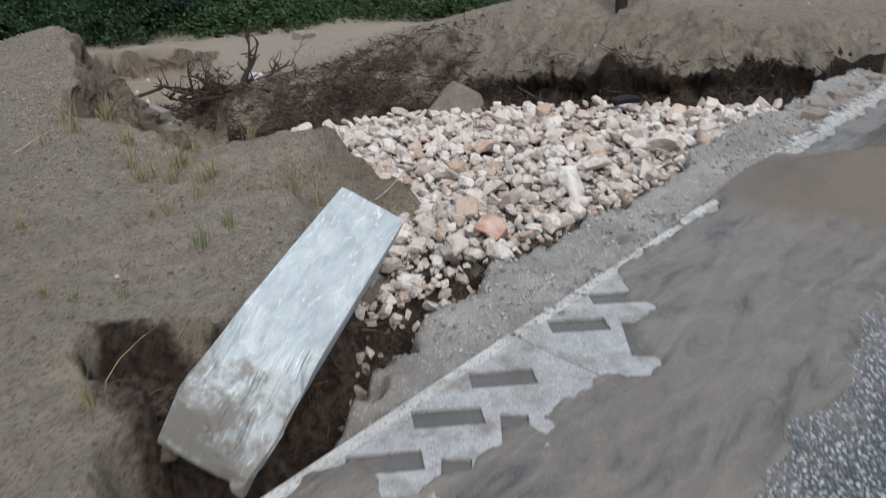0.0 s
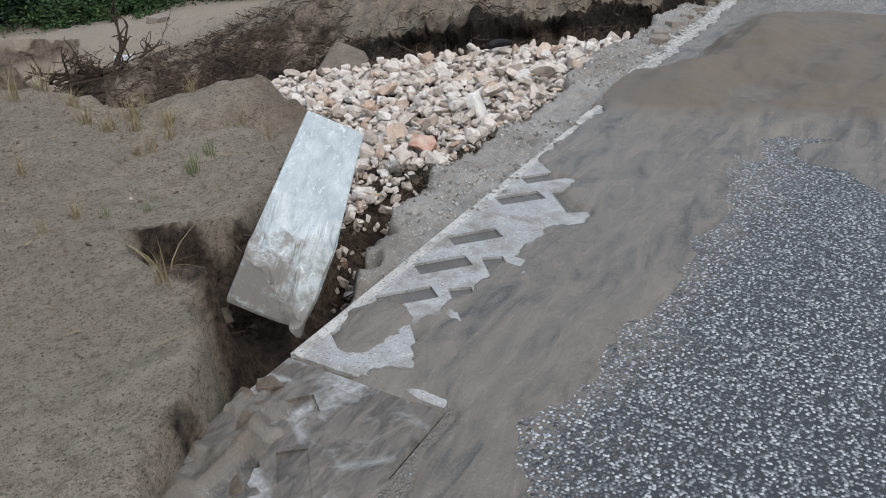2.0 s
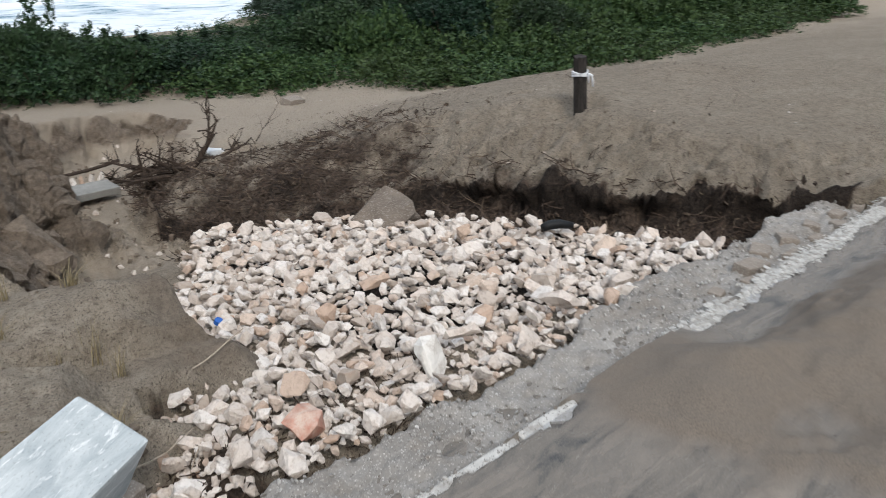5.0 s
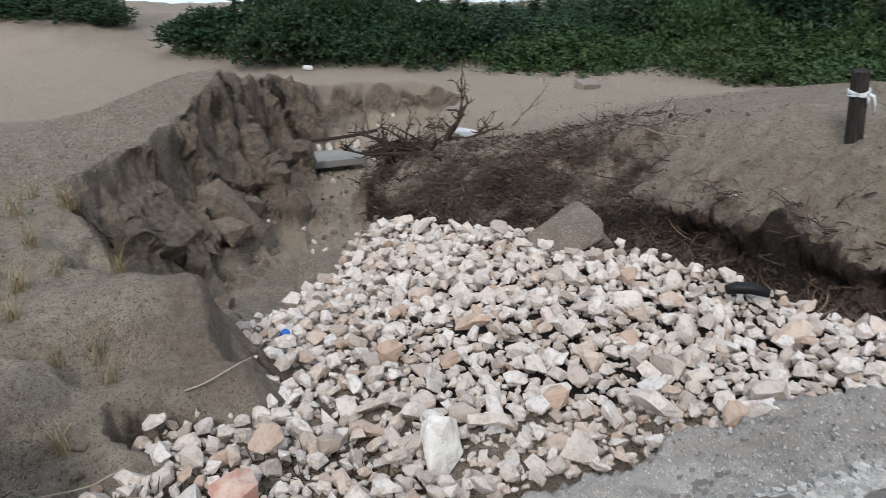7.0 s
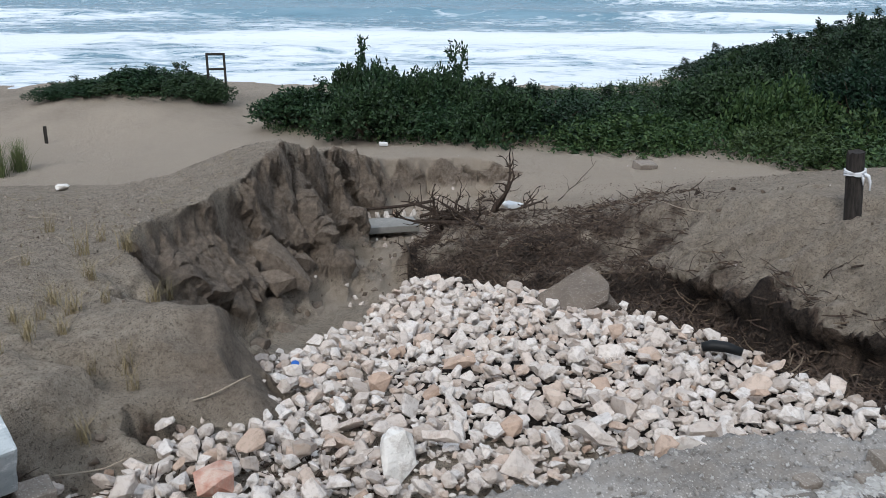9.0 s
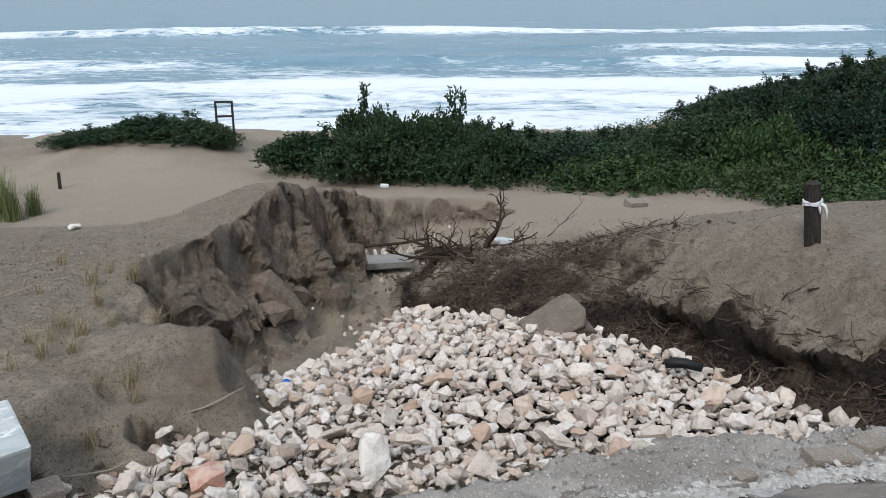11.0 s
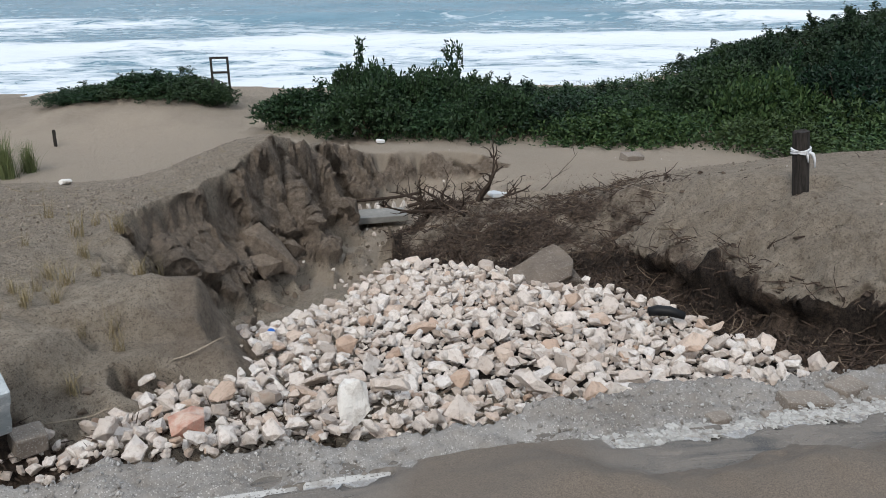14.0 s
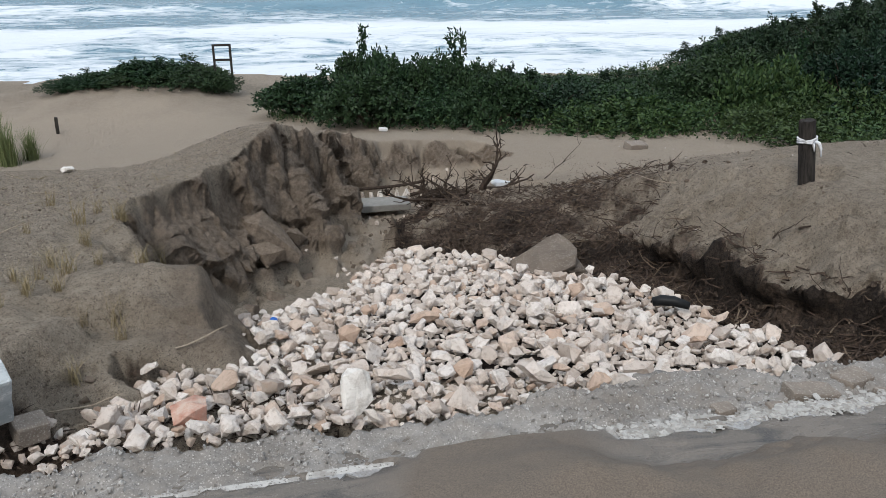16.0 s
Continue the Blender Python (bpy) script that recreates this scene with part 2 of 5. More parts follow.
def mud_material():
    k = Mat("wet_mud_film", 0.4, gloss=0.5)
    flow = k.moved((1.2, 4.5, 1), (0, 0, radians(-12)))
    f, g = k.noise(2.3, 6, 0.6, flow, 1.2), k.noise(130, 3)
    base = k.ramp(f, [(0.28, (0.042, 0.040, 0.038)), (0.46, (0.13, 0.112, 0.092)), (0.75, (0.195, 0.165, 0.136))])
    base = k.mix(k.ramp(g, [(0.5, 0.0), (0.8, 0.35)]), base, (0.30, 0.25, 0.2))
    dry = k.ramp(k.attr("height"), [(0.12, 0.0), (0.45, 1.0)])
    sandy = k.mix(k.ramp(k.noise(210, 4, 0.75), [(0.35, 0.0), (0.65, 1.0)]), (0.085, 0.068, 0.053), (0.185, 0.15, 0.117))
    k.color(k.mix(dry, base, sandy))
    k.rough(k.mix(dry, k.ramp(f, [(0.3, 0.10), (0.7, 0.38)]), (0.85, 0.85, 0.85)))
    n = k.bump(k.noise(40, 5, 0.7), 0.5, 0.012)
    k.bump(g, 0.5, 0.003, n)
    return k.m


def asphalt_material():
    k = Mat("wet_chipped_asphalt", 0.5, gloss=0.4)
    warp = k.t.nodes.new("ShaderNodeTexNoise")
    warp.inputs["Scale"].default_value, warp.inputs["Detail"].default_value = 120, 3
    k.t.links.new(k.co, warp.inputs["Vector"])
    shift = k.t.nodes.new("ShaderNodeVectorMath")
    shift.operation = "MULTIPLY_ADD"
    k.t.links.new(warp.outputs["Color"], shift.inputs[0])
    shift.inputs[1].default_value = (0.009, 0.009, 0.009)
    k.t.links.new(k.co, shift.inputs[2])
    cell = k.voronoi(100, "Color", shift.outputs[0])
    dist = k.voronoi(100, "Distance", shift.outputs[0])
    sep = k.t.nodes.new("ShaderNodeSeparateColor")
    k.t.links.new(cell, sep.inputs["Color"])
    chip = k.ramp(sep.outputs["Red"], [(0.0, (0.045, 0.048, 0.054)), (0.35, (0.14, 0.145, 0.155)), (0.65, (0.29, 0.295, 0.305)), (1.0, (0.62, 0.62, 0.62))])
    base = k.mix(k.ramp(dist, [(0.42, 0.0), (0.6, 1.0)]), chip, (0.03, 0.031, 0.033))
    xyz = k.t.nodes.new("ShaderNodeSeparateXYZ")
    k.t.links.new(k.co, xyz.inputs["Vector"])
    # silt washed in between the chippings, thickest beside the mud
    rim = k.maths("ADD", xyz.outputs["Y"], k.maths("MULTIPLY", xyz.outputs["X"], 0.06))
    silt = k.maths("ADD", k.maths("MULTIPLY", k.maths("SUBTRACT", rim, 0.8), 2.2), k.maths("MULTIPLY", k.maths("SUBTRACT", k.noise(3.2, 7, 0.7), 0.5), 1.6))
    silt = k.maths("ADD", silt, k.maths("MULTIPLY", k.maths("SUBTRACT", dist, 0.45), 1.2))
    base = k.mix(k.ramp(silt, [(0.15, 0.0), (0.5, 0.9)]), base, (0.15, 0.13, 0.108))
    k.color(base)
    k.rough(k.ramp(k.noise(5, 4), [(0.3, 0.25), (0.7, 0.6)]))
    k.bump(k.ramp(dist, [(0.0, 1.0), (0.6, 0.0)]), 0.8, 0.008)
    return k.m


def concrete_material(name, a, b, rough=0.75, pebbles=0.4, wet=0.0, speck=0.0, stain=0.0):
    k = Mat(name, rough)
    big, mid, small = k.noise(3.5, 6), k.noise(25, 5, 0.7), k.voronoi(85)
    base = k.mix(k.ramp(big, [(0.3, 0.0), (0.7, 1.0)]), a, b)
    base = k.mix(k.ramp(mid, [(0.4, 0.0), (0.75, 0.5)]), base, tuple(0.55 * v for v in a))
    base = k.mix(k.ramp(small, [(0.0, pebbles), (0.35, 0.0)]), base, (0.55, 0.53, 0.5))
    if speck:
        sep = k.t.nodes.new("ShaderNodeSeparateColor")
        k.t.links.new(k.voronoi(120, "Color"), sep.inputs["Color"])
        dot = k.ramp(k.voronoi(120), [(0.28, 1.0), (0.45, 0.0)])
        base = k.mix(k.maths("MULTIPLY", dot, k.ramp(sep.outputs["Red"], [(0.55, 0.0), (0.7, speck)])), base, (0.60, 0.57, 0.53))
        base = k.mix(k.maths("MULTIPLY", dot, k.ramp(sep.outputs["Green"], [(0.6, 0.0), (0.75, speck)])), base, (0.08, 0.07, 0.06))
    if stain:
        base = k.mix(k.ramp(k.noise(6, 7, 0.7), [(0.48, 0.0), (0.62, stain)]), base, (0.17, 0.145, 0.12))
    k.color(base)
    k.rough(k.ramp(big, [(0.3, rough - wet), (0.7, rough)]))
    n = k.bump(mid, 0.5, 0.01)
    k.bump(small, 0.5 * pebbles + 0.1, 0.006, n)
    return k.m


def stone_material(name, stops, stain, per_island=False, stain_at=0.62, fine=1.0):
    k = Mat(name, 0.85)
    r = k.island() if per_island else k.random()
    base = k.ramp(r, stops)
    base = k.mix(k.ramp(k.noise(9 * fine, 5, 0.7), [(stain_at, 0.0), (stain_at + 0.2, 0.6)]), base, stain)
    base = k.mix(k.ramp(k.noise(14 * fine, 7, 0.75), [(0.5, 0.0), (0.68, 0.5)]), base, (0.27, 0.21, 0.17))
    k.color(base)
    n = k.bump(k.noise(16 * fine, 6, 0.65), 0.8, 0.02)
    k.bump(k.noise(90 * fine, 4, 0.7), 0.6, 0.004, n)
    return k.m


LIMESTONE = [(0.0, (0.44, 0.365, 0.305)), (0.15, (0.60, 0.52, 0.455)), (0.55, (0.73, 0.66, 0.595)), (0.75, (0.79, 0.735, 0.68)), (0.9, (0.65, 0.53, 0.44)), (1.0, (0.52, 0.37, 0.275))]


def leaf_material(name, dark, light):
    k = Mat(name, 0.55)
    base = k.mix(k.island(), dark, light)
    k.color(k.mix(k.ramp(k.random(), [(0.0, 0.0), (1.0, 0.35)]), base, (0.055, 0.07, 0.028)))
    return k.m


def bark_material(name, a, b, pale=0.0):
    k = Mat(name, 0.9)
    v = k.moved((1, 1, 0.12))
    n = k.noise(60, 5, 0.7, v)
    base = k.mix(k.ramp(n, [(0.35, 0.0), (0.65, 1.0)]), a, b)
    if pale:
        base = k.mix(k.ramp(k.island(), [(0.8, 0.0), (1.0, pale)]), base, (0.30, 0.235, 0.165))
    k.color(base)
    k.bump(n, 0.7, 0.008)
    return k.m


def plain_material(name, c, rough=0.6, vary=0.25, scale=20):
    k = Mat(name, rough)
    k.color(k.mix(k.ramp(k.noise(scale, 5), [(0.35, 0.0), (0.7, 1.0)]), c, tuple(v * (1 - vary) for v in c)))
    k.bump(k.noise(scale * 5, 4), 0.2, 0.003)
    return k.m


def muddy_slab_material():
    """Gutter concrete under a streaky film of silt."""
    k = Mat("silted_gutter_concrete", 0.5, gloss=0.4)
    bare = k.mix(k.ramp(k.noise(60, 5, 0.7), [(0.4, 0.0), (0.65, 1.0)]), (0.24, 0.235, 0.225), (0.40, 0.395, 0.385))
    flow = k.moved((3.0, 9.0, 1), (0, 0, radians(35)))
    silt = k.mix(k.ramp(k.noise(2.5, 6, 0.65, flow, 1.5), [(0.35, 0.0), (0.65, 1.0)]), (0.055, 0.047, 0.039), (0.165, 0.14, 0.116))
    k.color(k.mix(k.ramp(k.noise(4.5, 7, 0.65, None, 0.6), [(0.38, 0.0), (0.5, 0.95)]), bare, silt))
    k.rough(k.ramp(k.noise(5, 4), [(0.3, 0.2), (0.7, 0.6)]))
    k.bump(k.noise(3.0, 7, 0.7, flow, 1.0), 0.6, 0.012)
    return k.m


def kerb_block_material():
    """Pale blue-grey concrete with whitish smears, earth dried on at its broken end."""
    k = Mat("dirty_kerb_concrete", 0.7)
    streak = k.moved((1.6, 6.0, 3.0), (0, 0, radians(18)))
    base = k.mix(k.ramp(k.noise(3.0, 7, 0.65, streak, 0.8), [(0.36, 0.0), (0.62, 1.0)]), (0.36, 0.395, 0.405), (0.52, 0.55, 0.55))
    base = k.mix(k.ramp(k.noise(5.5, 7, 0.7, streak, 1.2), [(0.56, 0.0), (0.64, 0.8)]), base, (0.72, 0.73, 0.72))
    base = k.mix(k.ramp(k.noise(120, 3, 0.6), [(0.58, 0.0), (0.7, 0.5)]), base, (0.2, 0.2, 0.19))
    xyz = k.t.nodes.new("ShaderNodeSeparateXYZ")
    k.t.links.new(k.co, xyz.inputs["Vector"])
    end = k.maths("MULTIPLY", k.maths("SUBTRACT", -0.30, xyz.outputs["X"]), 2.6)
    end = k.maths("ADD", end, k.maths("MULTIPLY", k.maths("SUBTRACT", k.noise(9, 7, 0.75), 0.5), 2.6))
    base = k.mix(k.ramp(end, [(0.3, 0.0), (0.65, 0.85)]), base, (0.20, 0.175, 0.148))
    k.color(base)
    n = k.bump(k.noise(30, 6, 0.7), 0.4, 0.008)
    k.bump(k.noise(160, 3, 0.7), 0.3, 0.003, n)
    return k.m


def sea_material():
    k = Mat("surf", 0.25, gloss=0.5)
    lace_v = k.moved((0.5, 1.0, 1))
    lace = k.voronoi(0.55, "Distance", k.moved((0.45, 1.0, 1)), "DISTANCE_TO_EDGE")
    patch = k.noise(0.06, 6, 0.62, lace_v, 1.0)
    fine = k.noise(0.8, 8, 0.75, lace_v, 1.5)
    foam = k.attr("foam")
    f = k.maths("ADD", foam, k.maths("MULTIPLY", k.maths("SUBTRACT", patch, 0.5), 2.4))
    f = k.maths("ADD", f, k.maths("MULTIPLY", k.maths("SUBTRACT", fine, 0.5), 2.2))
    f = k.maths("SUBTRACT", f, k.maths("MULTIPLY", k.ramp(lace, [(0.0, 0.0), (0.3, 1.0)]), 0.25))
    water = k.ramp(k.noise(0.25, 6, 0.6, lace_v), [(0.3, (0.085, 0.195, 0.26)), (0.7, (0.17, 0.295, 0.365))])
    mask = k.ramp(f, [(0.36, 0.0), (0.56, 0.55), (0.8, 1.0)])
    k.color(k.mix(mask, water, (0.72, 0.765, 0.80)))
    k.rough(k.mix(mask, (0.22, 0.22, 0.22), (0.8, 0.8, 0.8)))
    n = k.bump(k.noise(0.7, 8, 0.65, lace_v), 0.6, 0.4)
    k.bump(k.noise(5, 6, 0.7, lace_v), 0.4, 0.06, n)
    return k.m


SAND, MUD, ASPHALT = sand_material(), mud_material(), asphalt_material()
SLAB = concrete_material("wet_gutter_concrete", (0.40, 0.395, 0.385), (0.29, 0.29, 0.29), 0.6, 0.35, 0.25, 0.6, 0.75)
SLAB_MUDDY = muddy_slab_material()
KERB_DIRTY = kerb_block_material()
RIM = concrete_material("crusted_pale_rim", (0.56, 0.545, 0.515), (0.40, 0.38, 0.35), 0.9, 0.5, 0.0, 0.8, 0.6)
ROUGH_CONCRETE = concrete_material("rough_mortar_bed", (0.31, 0.29, 0.265), (0.19, 0.172, 0.152), 0.7, 0.4, 0.3, 0.55, 0.5)
LEAF_DARK = leaf_material("dark_scrub_leaf", (0.005, 0.016, 0.010), (0.017, 0.042, 0.022))
KERB = concrete_material("pale_kerb_concrete", (0.56, 0.59, 0.59), (0.34, 0.375, 0.385), 0.65, 0.1, 0.25)
CRUMB = stone_material("mortar_crumbs", [(0.0, (0.24, 0.225, 0.205)), (0.6, (0.42, 0.405, 0.385)), (1.0, (0.62, 0.60, 0.57))], (0.22, 0.19, 0.16), True, 0.6, 4.0)
CHUNK = concrete_material("broken_brown_concrete", (0.185, 0.15, 0.12), (0.10, 0.08, 0.064), 0.9, 0.25, 0.0, 0.3)
GRAVEL = stone_material("grey_gravel", [(0.0, (0.16, 0.135, 0.11)), (1.0, (0.36, 0.31, 0.26))], (0.2, 0.16, 0.12), True)
BROKEN = concrete_material("broken_concrete", (0.27, 0.23, 0.19), (0.18, 0.15, 0.125), 0.85, 0.4, 0.0, 0.3)
LIME = stone_material("limestone_rubble", LIMESTONE, (0.42, 0.30, 0.22), False, 0.52, 0.42)
LIME_MASS = stone_material("limestone_rubble_mass", LIMESTONE, (0.42, 0.30, 0.22), True, 0.52, 3.4)
REDSTONE = stone_material("red_ochre_stone", [(0.0, (0.56, 0.43, 0.35)), (1.0, (0.56, 0.43, 0.35))], (0.40, 0.085, 0.035), False, 0.40)
WHITESTONE = stone_material("white_stone", [(0.0, (0.70, 0.67, 0.62)), (1.0, (0.70, 0.67, 0.62))], (0.5, 0.44, 0.36))
LEAF = leaf_material("scrub_leaf", (0.006, 0.021, 0.011), (0.029, 0.065, 0.026))
LEAF_LIGHT = leaf_material("low_scrub_leaf", (0.012, 0.035, 0.013), (0.058, 0.10, 0.033))
STRAW = plain_material("dry_grass", (0.31, 0.25, 0.145), 0.8, 0.4)
GREEN_GRASS = plain_material("marram_grass", (0.16, 0.19, 0.08), 0.7, 0.4)
TWIG = bark_material("wet_dead_wood", (0.02, 0.014, 0.011), (0.075, 0.054, 0.04))
ROOTS = bark_material("root_fibre", (0.016, 0.011, 0.009), (0.10, 0.07, 0.052), 0.45)
BARK = bark_material("scrub_bark", (0.04, 0.03, 0.022), (0.10, 0.075, 0.055))
POSTWOOD = bark_material("weathered_dark_post", (0.012, 0.011, 0.01), (0.05, 0.043, 0.038))
PALEWOOD = bark_material("bleached_wood", (0.40, 0.34, 0.27), (0.25, 0.2, 0.15))
SLOT_MUD = concrete_material("mud_filled_slot", (0.135, 0.125, 0.115), (0.10, 0.095, 0.09), 0.4, 0.05, 0.2)
SEA = sea_material()

# ---- the lie of the land: x along the shore, y out to sea ----
ROAD = pose(0, 0, 0, 0, 0, 12.53)          # the road's own axes: s along it, d across it toward the sea
RC, RS = math.cos(radians(12.53)), math.sin(radians(12.53))
SEA_LEVEL = -4.0
PIT = [(0.0, 1.36), (0.2, 1.47), (0.35, 1.6), (0.53, 1.73), (0.66, 1.87), (0.78, 1.96), (0.83, 2.1), (0.85, 2.26), (0.78, 2.44), (0.9, 2.66), (1.08, 2.58), (1.24, 2.42), (1.66, 2.78),
       (1.85, 3.12), (2.12, 3.38), (2.36, 3.56), (2.3, 3.85), (2.05, 3.98), (1.88, 4.32), (1.72, 4.55), (1.5, 4.95), (1.55, 5.4),
       (1.76, 5.9), (1.93, 6.5), (2.02, 7.1), (2.06, 7.65), (2.2, 8.4), (2.4, 9.3), (2.8, 9.95), (3.4, 10.4), (4.1, 10.6), (4.4, 10.0), (3.9, 9.1), (3.45, 8.4),
       (3.2, 7.7), (3.12, 6.95), (3.45, 6.5), (3.95, 6.05), (4.4, 5.8), (4.8, 5.6), (5.08, 5.1), (5.2, 4.6), (5.42, 4.15),
       (5.8, 3.65), (6.25, 3.35), (6.8, 3.1), (6.6, 2.85), (5.4, 2.6), (3.0, 2.1), (1.0, 1.6), (0.3, 1.15)]


# crest x, y, z, foot x, y, z and the fall to either side of each spur of the cliff
SPURS = [(2.1, 7.55, 0.05, 2.72, 6.35, -0.9, 1.5, 2.6), (2.0, 7.0, 0.08, 2.3, 6.75, -0.6, 1.8, 3.2), (2.2, 8.5, -0.05, 2.85, 7.75, -1.0, 1.4, 2.2), (1.7, 5.95, 0.05, 2.2, 5.6, -0.75, 1.5, 2.2),
         (2.45, 9.3, -0.2, 2.9, 9.0, -1.05, 1.6, 2.0), (1.6, 5.4, 0.08, 2.0, 5.0, -0.6, 1.6, 1.8)]


def bump_at(x, y, cx, cy, h, sx, sy):
    return h * np.exp(-((x - cx) / sx) ** 2 - ((y - cy) / sy) ** 2)


def road_d(x, y):
    return -RS * x + RC * y


def bank(x, y):
    """The sand surface before the washout."""
    z = np.interp(y, [2, 4.5, 6, 8, 10.5, 14, 20, 27, 34, 45, 90], [0.13, 0.15, 0.05, -0.38, -0.97, -1.25, -1.5, -2.7, -3.7, -4.6, -7.0])
    z = z + bump_at(x, y, 2.0, 7.5, 0.42, 0.9, 1.0) + bump_at(x, y, 0.2, 4.0, 0.06, 1.2, 1.5)
    z = z + bump_at(x, y, 6.1, 5.2, 0.13, 1.0, 1.0) + bump_at(x, y, 7.8, 7.0, 0.2, 1.6, 1.8)
    z = z - bump_at(x, y, 4.1, 7.0, 0.36, 0.85, 1.5) - bump_at(x, y, 5.1, 8.4, 0.14, 0.9, 0.9)
    z = z + bump_at(x, y, 2.35, 9.1, 0.33, 0.7, 0.8) + bump_at(x, y, 3.0, 10.2, 0.18, 0.8, 0.7) + bump_at(x, y, 3.8, 10.8, 0.2, 1.0, 0.7)
    z = z - bump_at(x, y, -2.5, 12.0, 0.25, 2.5, 3.0) + bump_at(x, y, -3.0, 18.0, 0.35, 3.0, 1.8)
    z = z + bump_at(x, y, 14.5, 19.0, 1.0, 4.6, 7.0) + bump_at(x, y, 22.0, 18.0, 1.4, 8.0, 9.0)
    z = z - bump_at(x, y, 0.5, 19.0, 0.2, 1.2, 3.0)
    far = smooth(8, 14, np.hypot(x - 3, y - 4))
    return z + 0.02 * fbm(x, y, 1.1, 4, 3) + 0.010 * fbm(x, y, 9, 3, 6) + far * 0.12 * fbm(x, y, 0.35, 3, 8)


def heap(x, y):
    """Top of the rubble."""
    z = -0.06 - 0.155 * (y - 3) + bump_at(x, y, 3.6, 4.6, 0.06, 1.2, 1.0) - bump_at(x, y, 2.5, 5.4, 0.25, 0.5, 0.9)
    return z - 0.25 * smooth(2.3, 1.7, x)


def washout_floor(x, y):
    z = heap(x, y) - 0.07
    gully = np.interp(y, [5.2, 6.2, 7.5, 9, 10.2], [-0.75, -0.86, -0.97, -1.07, -1.12])
    z = z + (gully - z) * smooth(5.7, 6.5, y)
    z = np.where(x < 2.6, np.minimum(z, z + (gully - z) * smooth(4.6, 5.6, y)), z)
    return z - 0.14 * smooth(2.3, 1.95, road_d(x, y)) + 0.02 * fbm(x, y, 3.0, 4, 21)


def land(x, y):
    cliff = smooth(3.3, 2.9, x) * smooth(4.3, 4.8, y)
    wx = x + 0.05 * fbm(x, y, 3.1, 4, 31) + cliff * 0.03 * fbm(x, y, 5.0, 3, 35)
    wy = y + 0.05 * fbm(x, y, 3.1, 4, 41) + cliff * 0.03 * fbm(x, y, 5.0, 3, 45)
    sd = sd_poly(wx, wy, PIT)
    facet_v, _, fx, fy = cells(wx + 0.3 * wy, 0.8 * wy, 2.4, 481)
    small_v, _, gx, gy = cells(wx, wy, 6.5, 491)
    lean = 0.10 * facet_v + 0.22 * np.sin(29 * facet_v) * fx + 0.22 * np.sin(53 * facet_v) * fy
    lean = lean + 0.035 * small_v + 0.05 * np.sin(31 * small_v) * gx + 0.05 * np.sin(57 * small_v) * gy
    sd = sd + 0.45 * cliff * smooth(2.75, 2.45, x) * smooth(0.06, 0.22, sd) * smooth(0.55, 0.38, sd) * lean
    top, low = bank(x, y), washout_floor(x, y)
    east = smooth(2.9, 3.2, x) * smooth(3.2, 3.6, y) * smooth(9.4, 8.7, y) * smooth(-0.45, -0.2, x - 3.15 - 0.45 * np.maximum(y - 7.6, 0))
    rise = 0.12 + 0.18 * smooth(4.7, 5.3, x)
    eased = low + rise + (0.32 + 0.2 * smooth(4.9, 5.4, x) + 0.1 * fbm(x, y, 2.5, 3, 301)) * np.maximum(-sd, 0) + 0.05 * fbm(x, y, 4.0, 4, 311)
    top = np.where(top > eased, top + (eased - top) * east, top)
    west = smooth(3.0, 2.6, x - 1.9 * smooth(8.8, 9.8, y)) * smooth(4.4, 5.0, y)
    soft = 0.5 * smooth(2.45, 2.7, y) * smooth(4.2, 3.85, y) * smooth(3.0, 2.6, x) * smooth(1.0, 1.5, x)
    talus = 0.14 + (0.48 - 0.2 * smooth(6.4, 7.4, y)) * west + 0.42 * soft + 0.10 * fbm(x, y, 2.2, 3, 51) * (0.4 + west)
    steep = smooth(0.0, 0.045 + 0.1 * soft, sd) * (0.62 - 0.25 * west - 0.42 * soft)
    drop = steep + (1 - 0.62 + 0.25 * west + 0.42 * soft) * smooth(0.03, np.maximum(talus, 0.08), sd)
    # the cliff face, and spurs that lean out of it with sharp ridges
    along = 2.1 * (y - 0.7 * x) + 0.9 * fbm(x, y, 1.7, 3, 515)
    foot = 0.38 - 0.22 * smooth(6.7, 8.0, y) + 0.16 * (1 - np.abs(2 * (along - np.floor(along)) - 1)) + 0.1 * fbm(x, y, 1.3, 2, 525)
    leaning = 0.2 * smooth(0.0, 0.05, sd) + 0.8 * np.clip((sd - 0.02) / foot, 0, 1) ** 0.8
    drop = drop + (leaning - drop) * west
    z = top + (low - top) * drop
    for ax, ay, az, bx, by, bz, k1, k2 in SPURS:
        ux, uy, far = bx - ax, by - ay, math.hypot(bx - ax, by - ay)
        t = ((wx - ax) * ux + (wy - ay) * uy) / far ** 2
        off = ((wx - ax) * uy - (wy - ay) * ux) / far
        crest = az + (bz - az) * np.maximum(t, -0.3) + 0.05 * fbm(x, y, 3.5, 3, 535)
        spur = crest - np.where(off > 0, k1 * off, -k2 * off)
        z = np.where((sd > 0) & (t < 1.3), np.minimum(np.maximum(z, spur), np.maximum(top, z)), z)
    facet_z = 0.05 * facet_v + 0.06 * np.sin(29 * facet_v) * fx + 0.06 * np.sin(53 * facet_v) * fy + 0.025 * small_v + 0.03 * np.sin(31 * small_v) * gx
    z = z + west * smooth(0.08, 0.16, sd) * smooth(0.08, 0.25, z - low) * facet_z
    lump2 = cells(wx, wy, 12.0, 431)[0]
    face = smooth(0.02, 0.12, sd) * smooth(0.8, 0.5, sd) * cliff
    z = z + face * (0.03 * fbm(x, y, 7, 3, 61) + 0.015 * lump2)
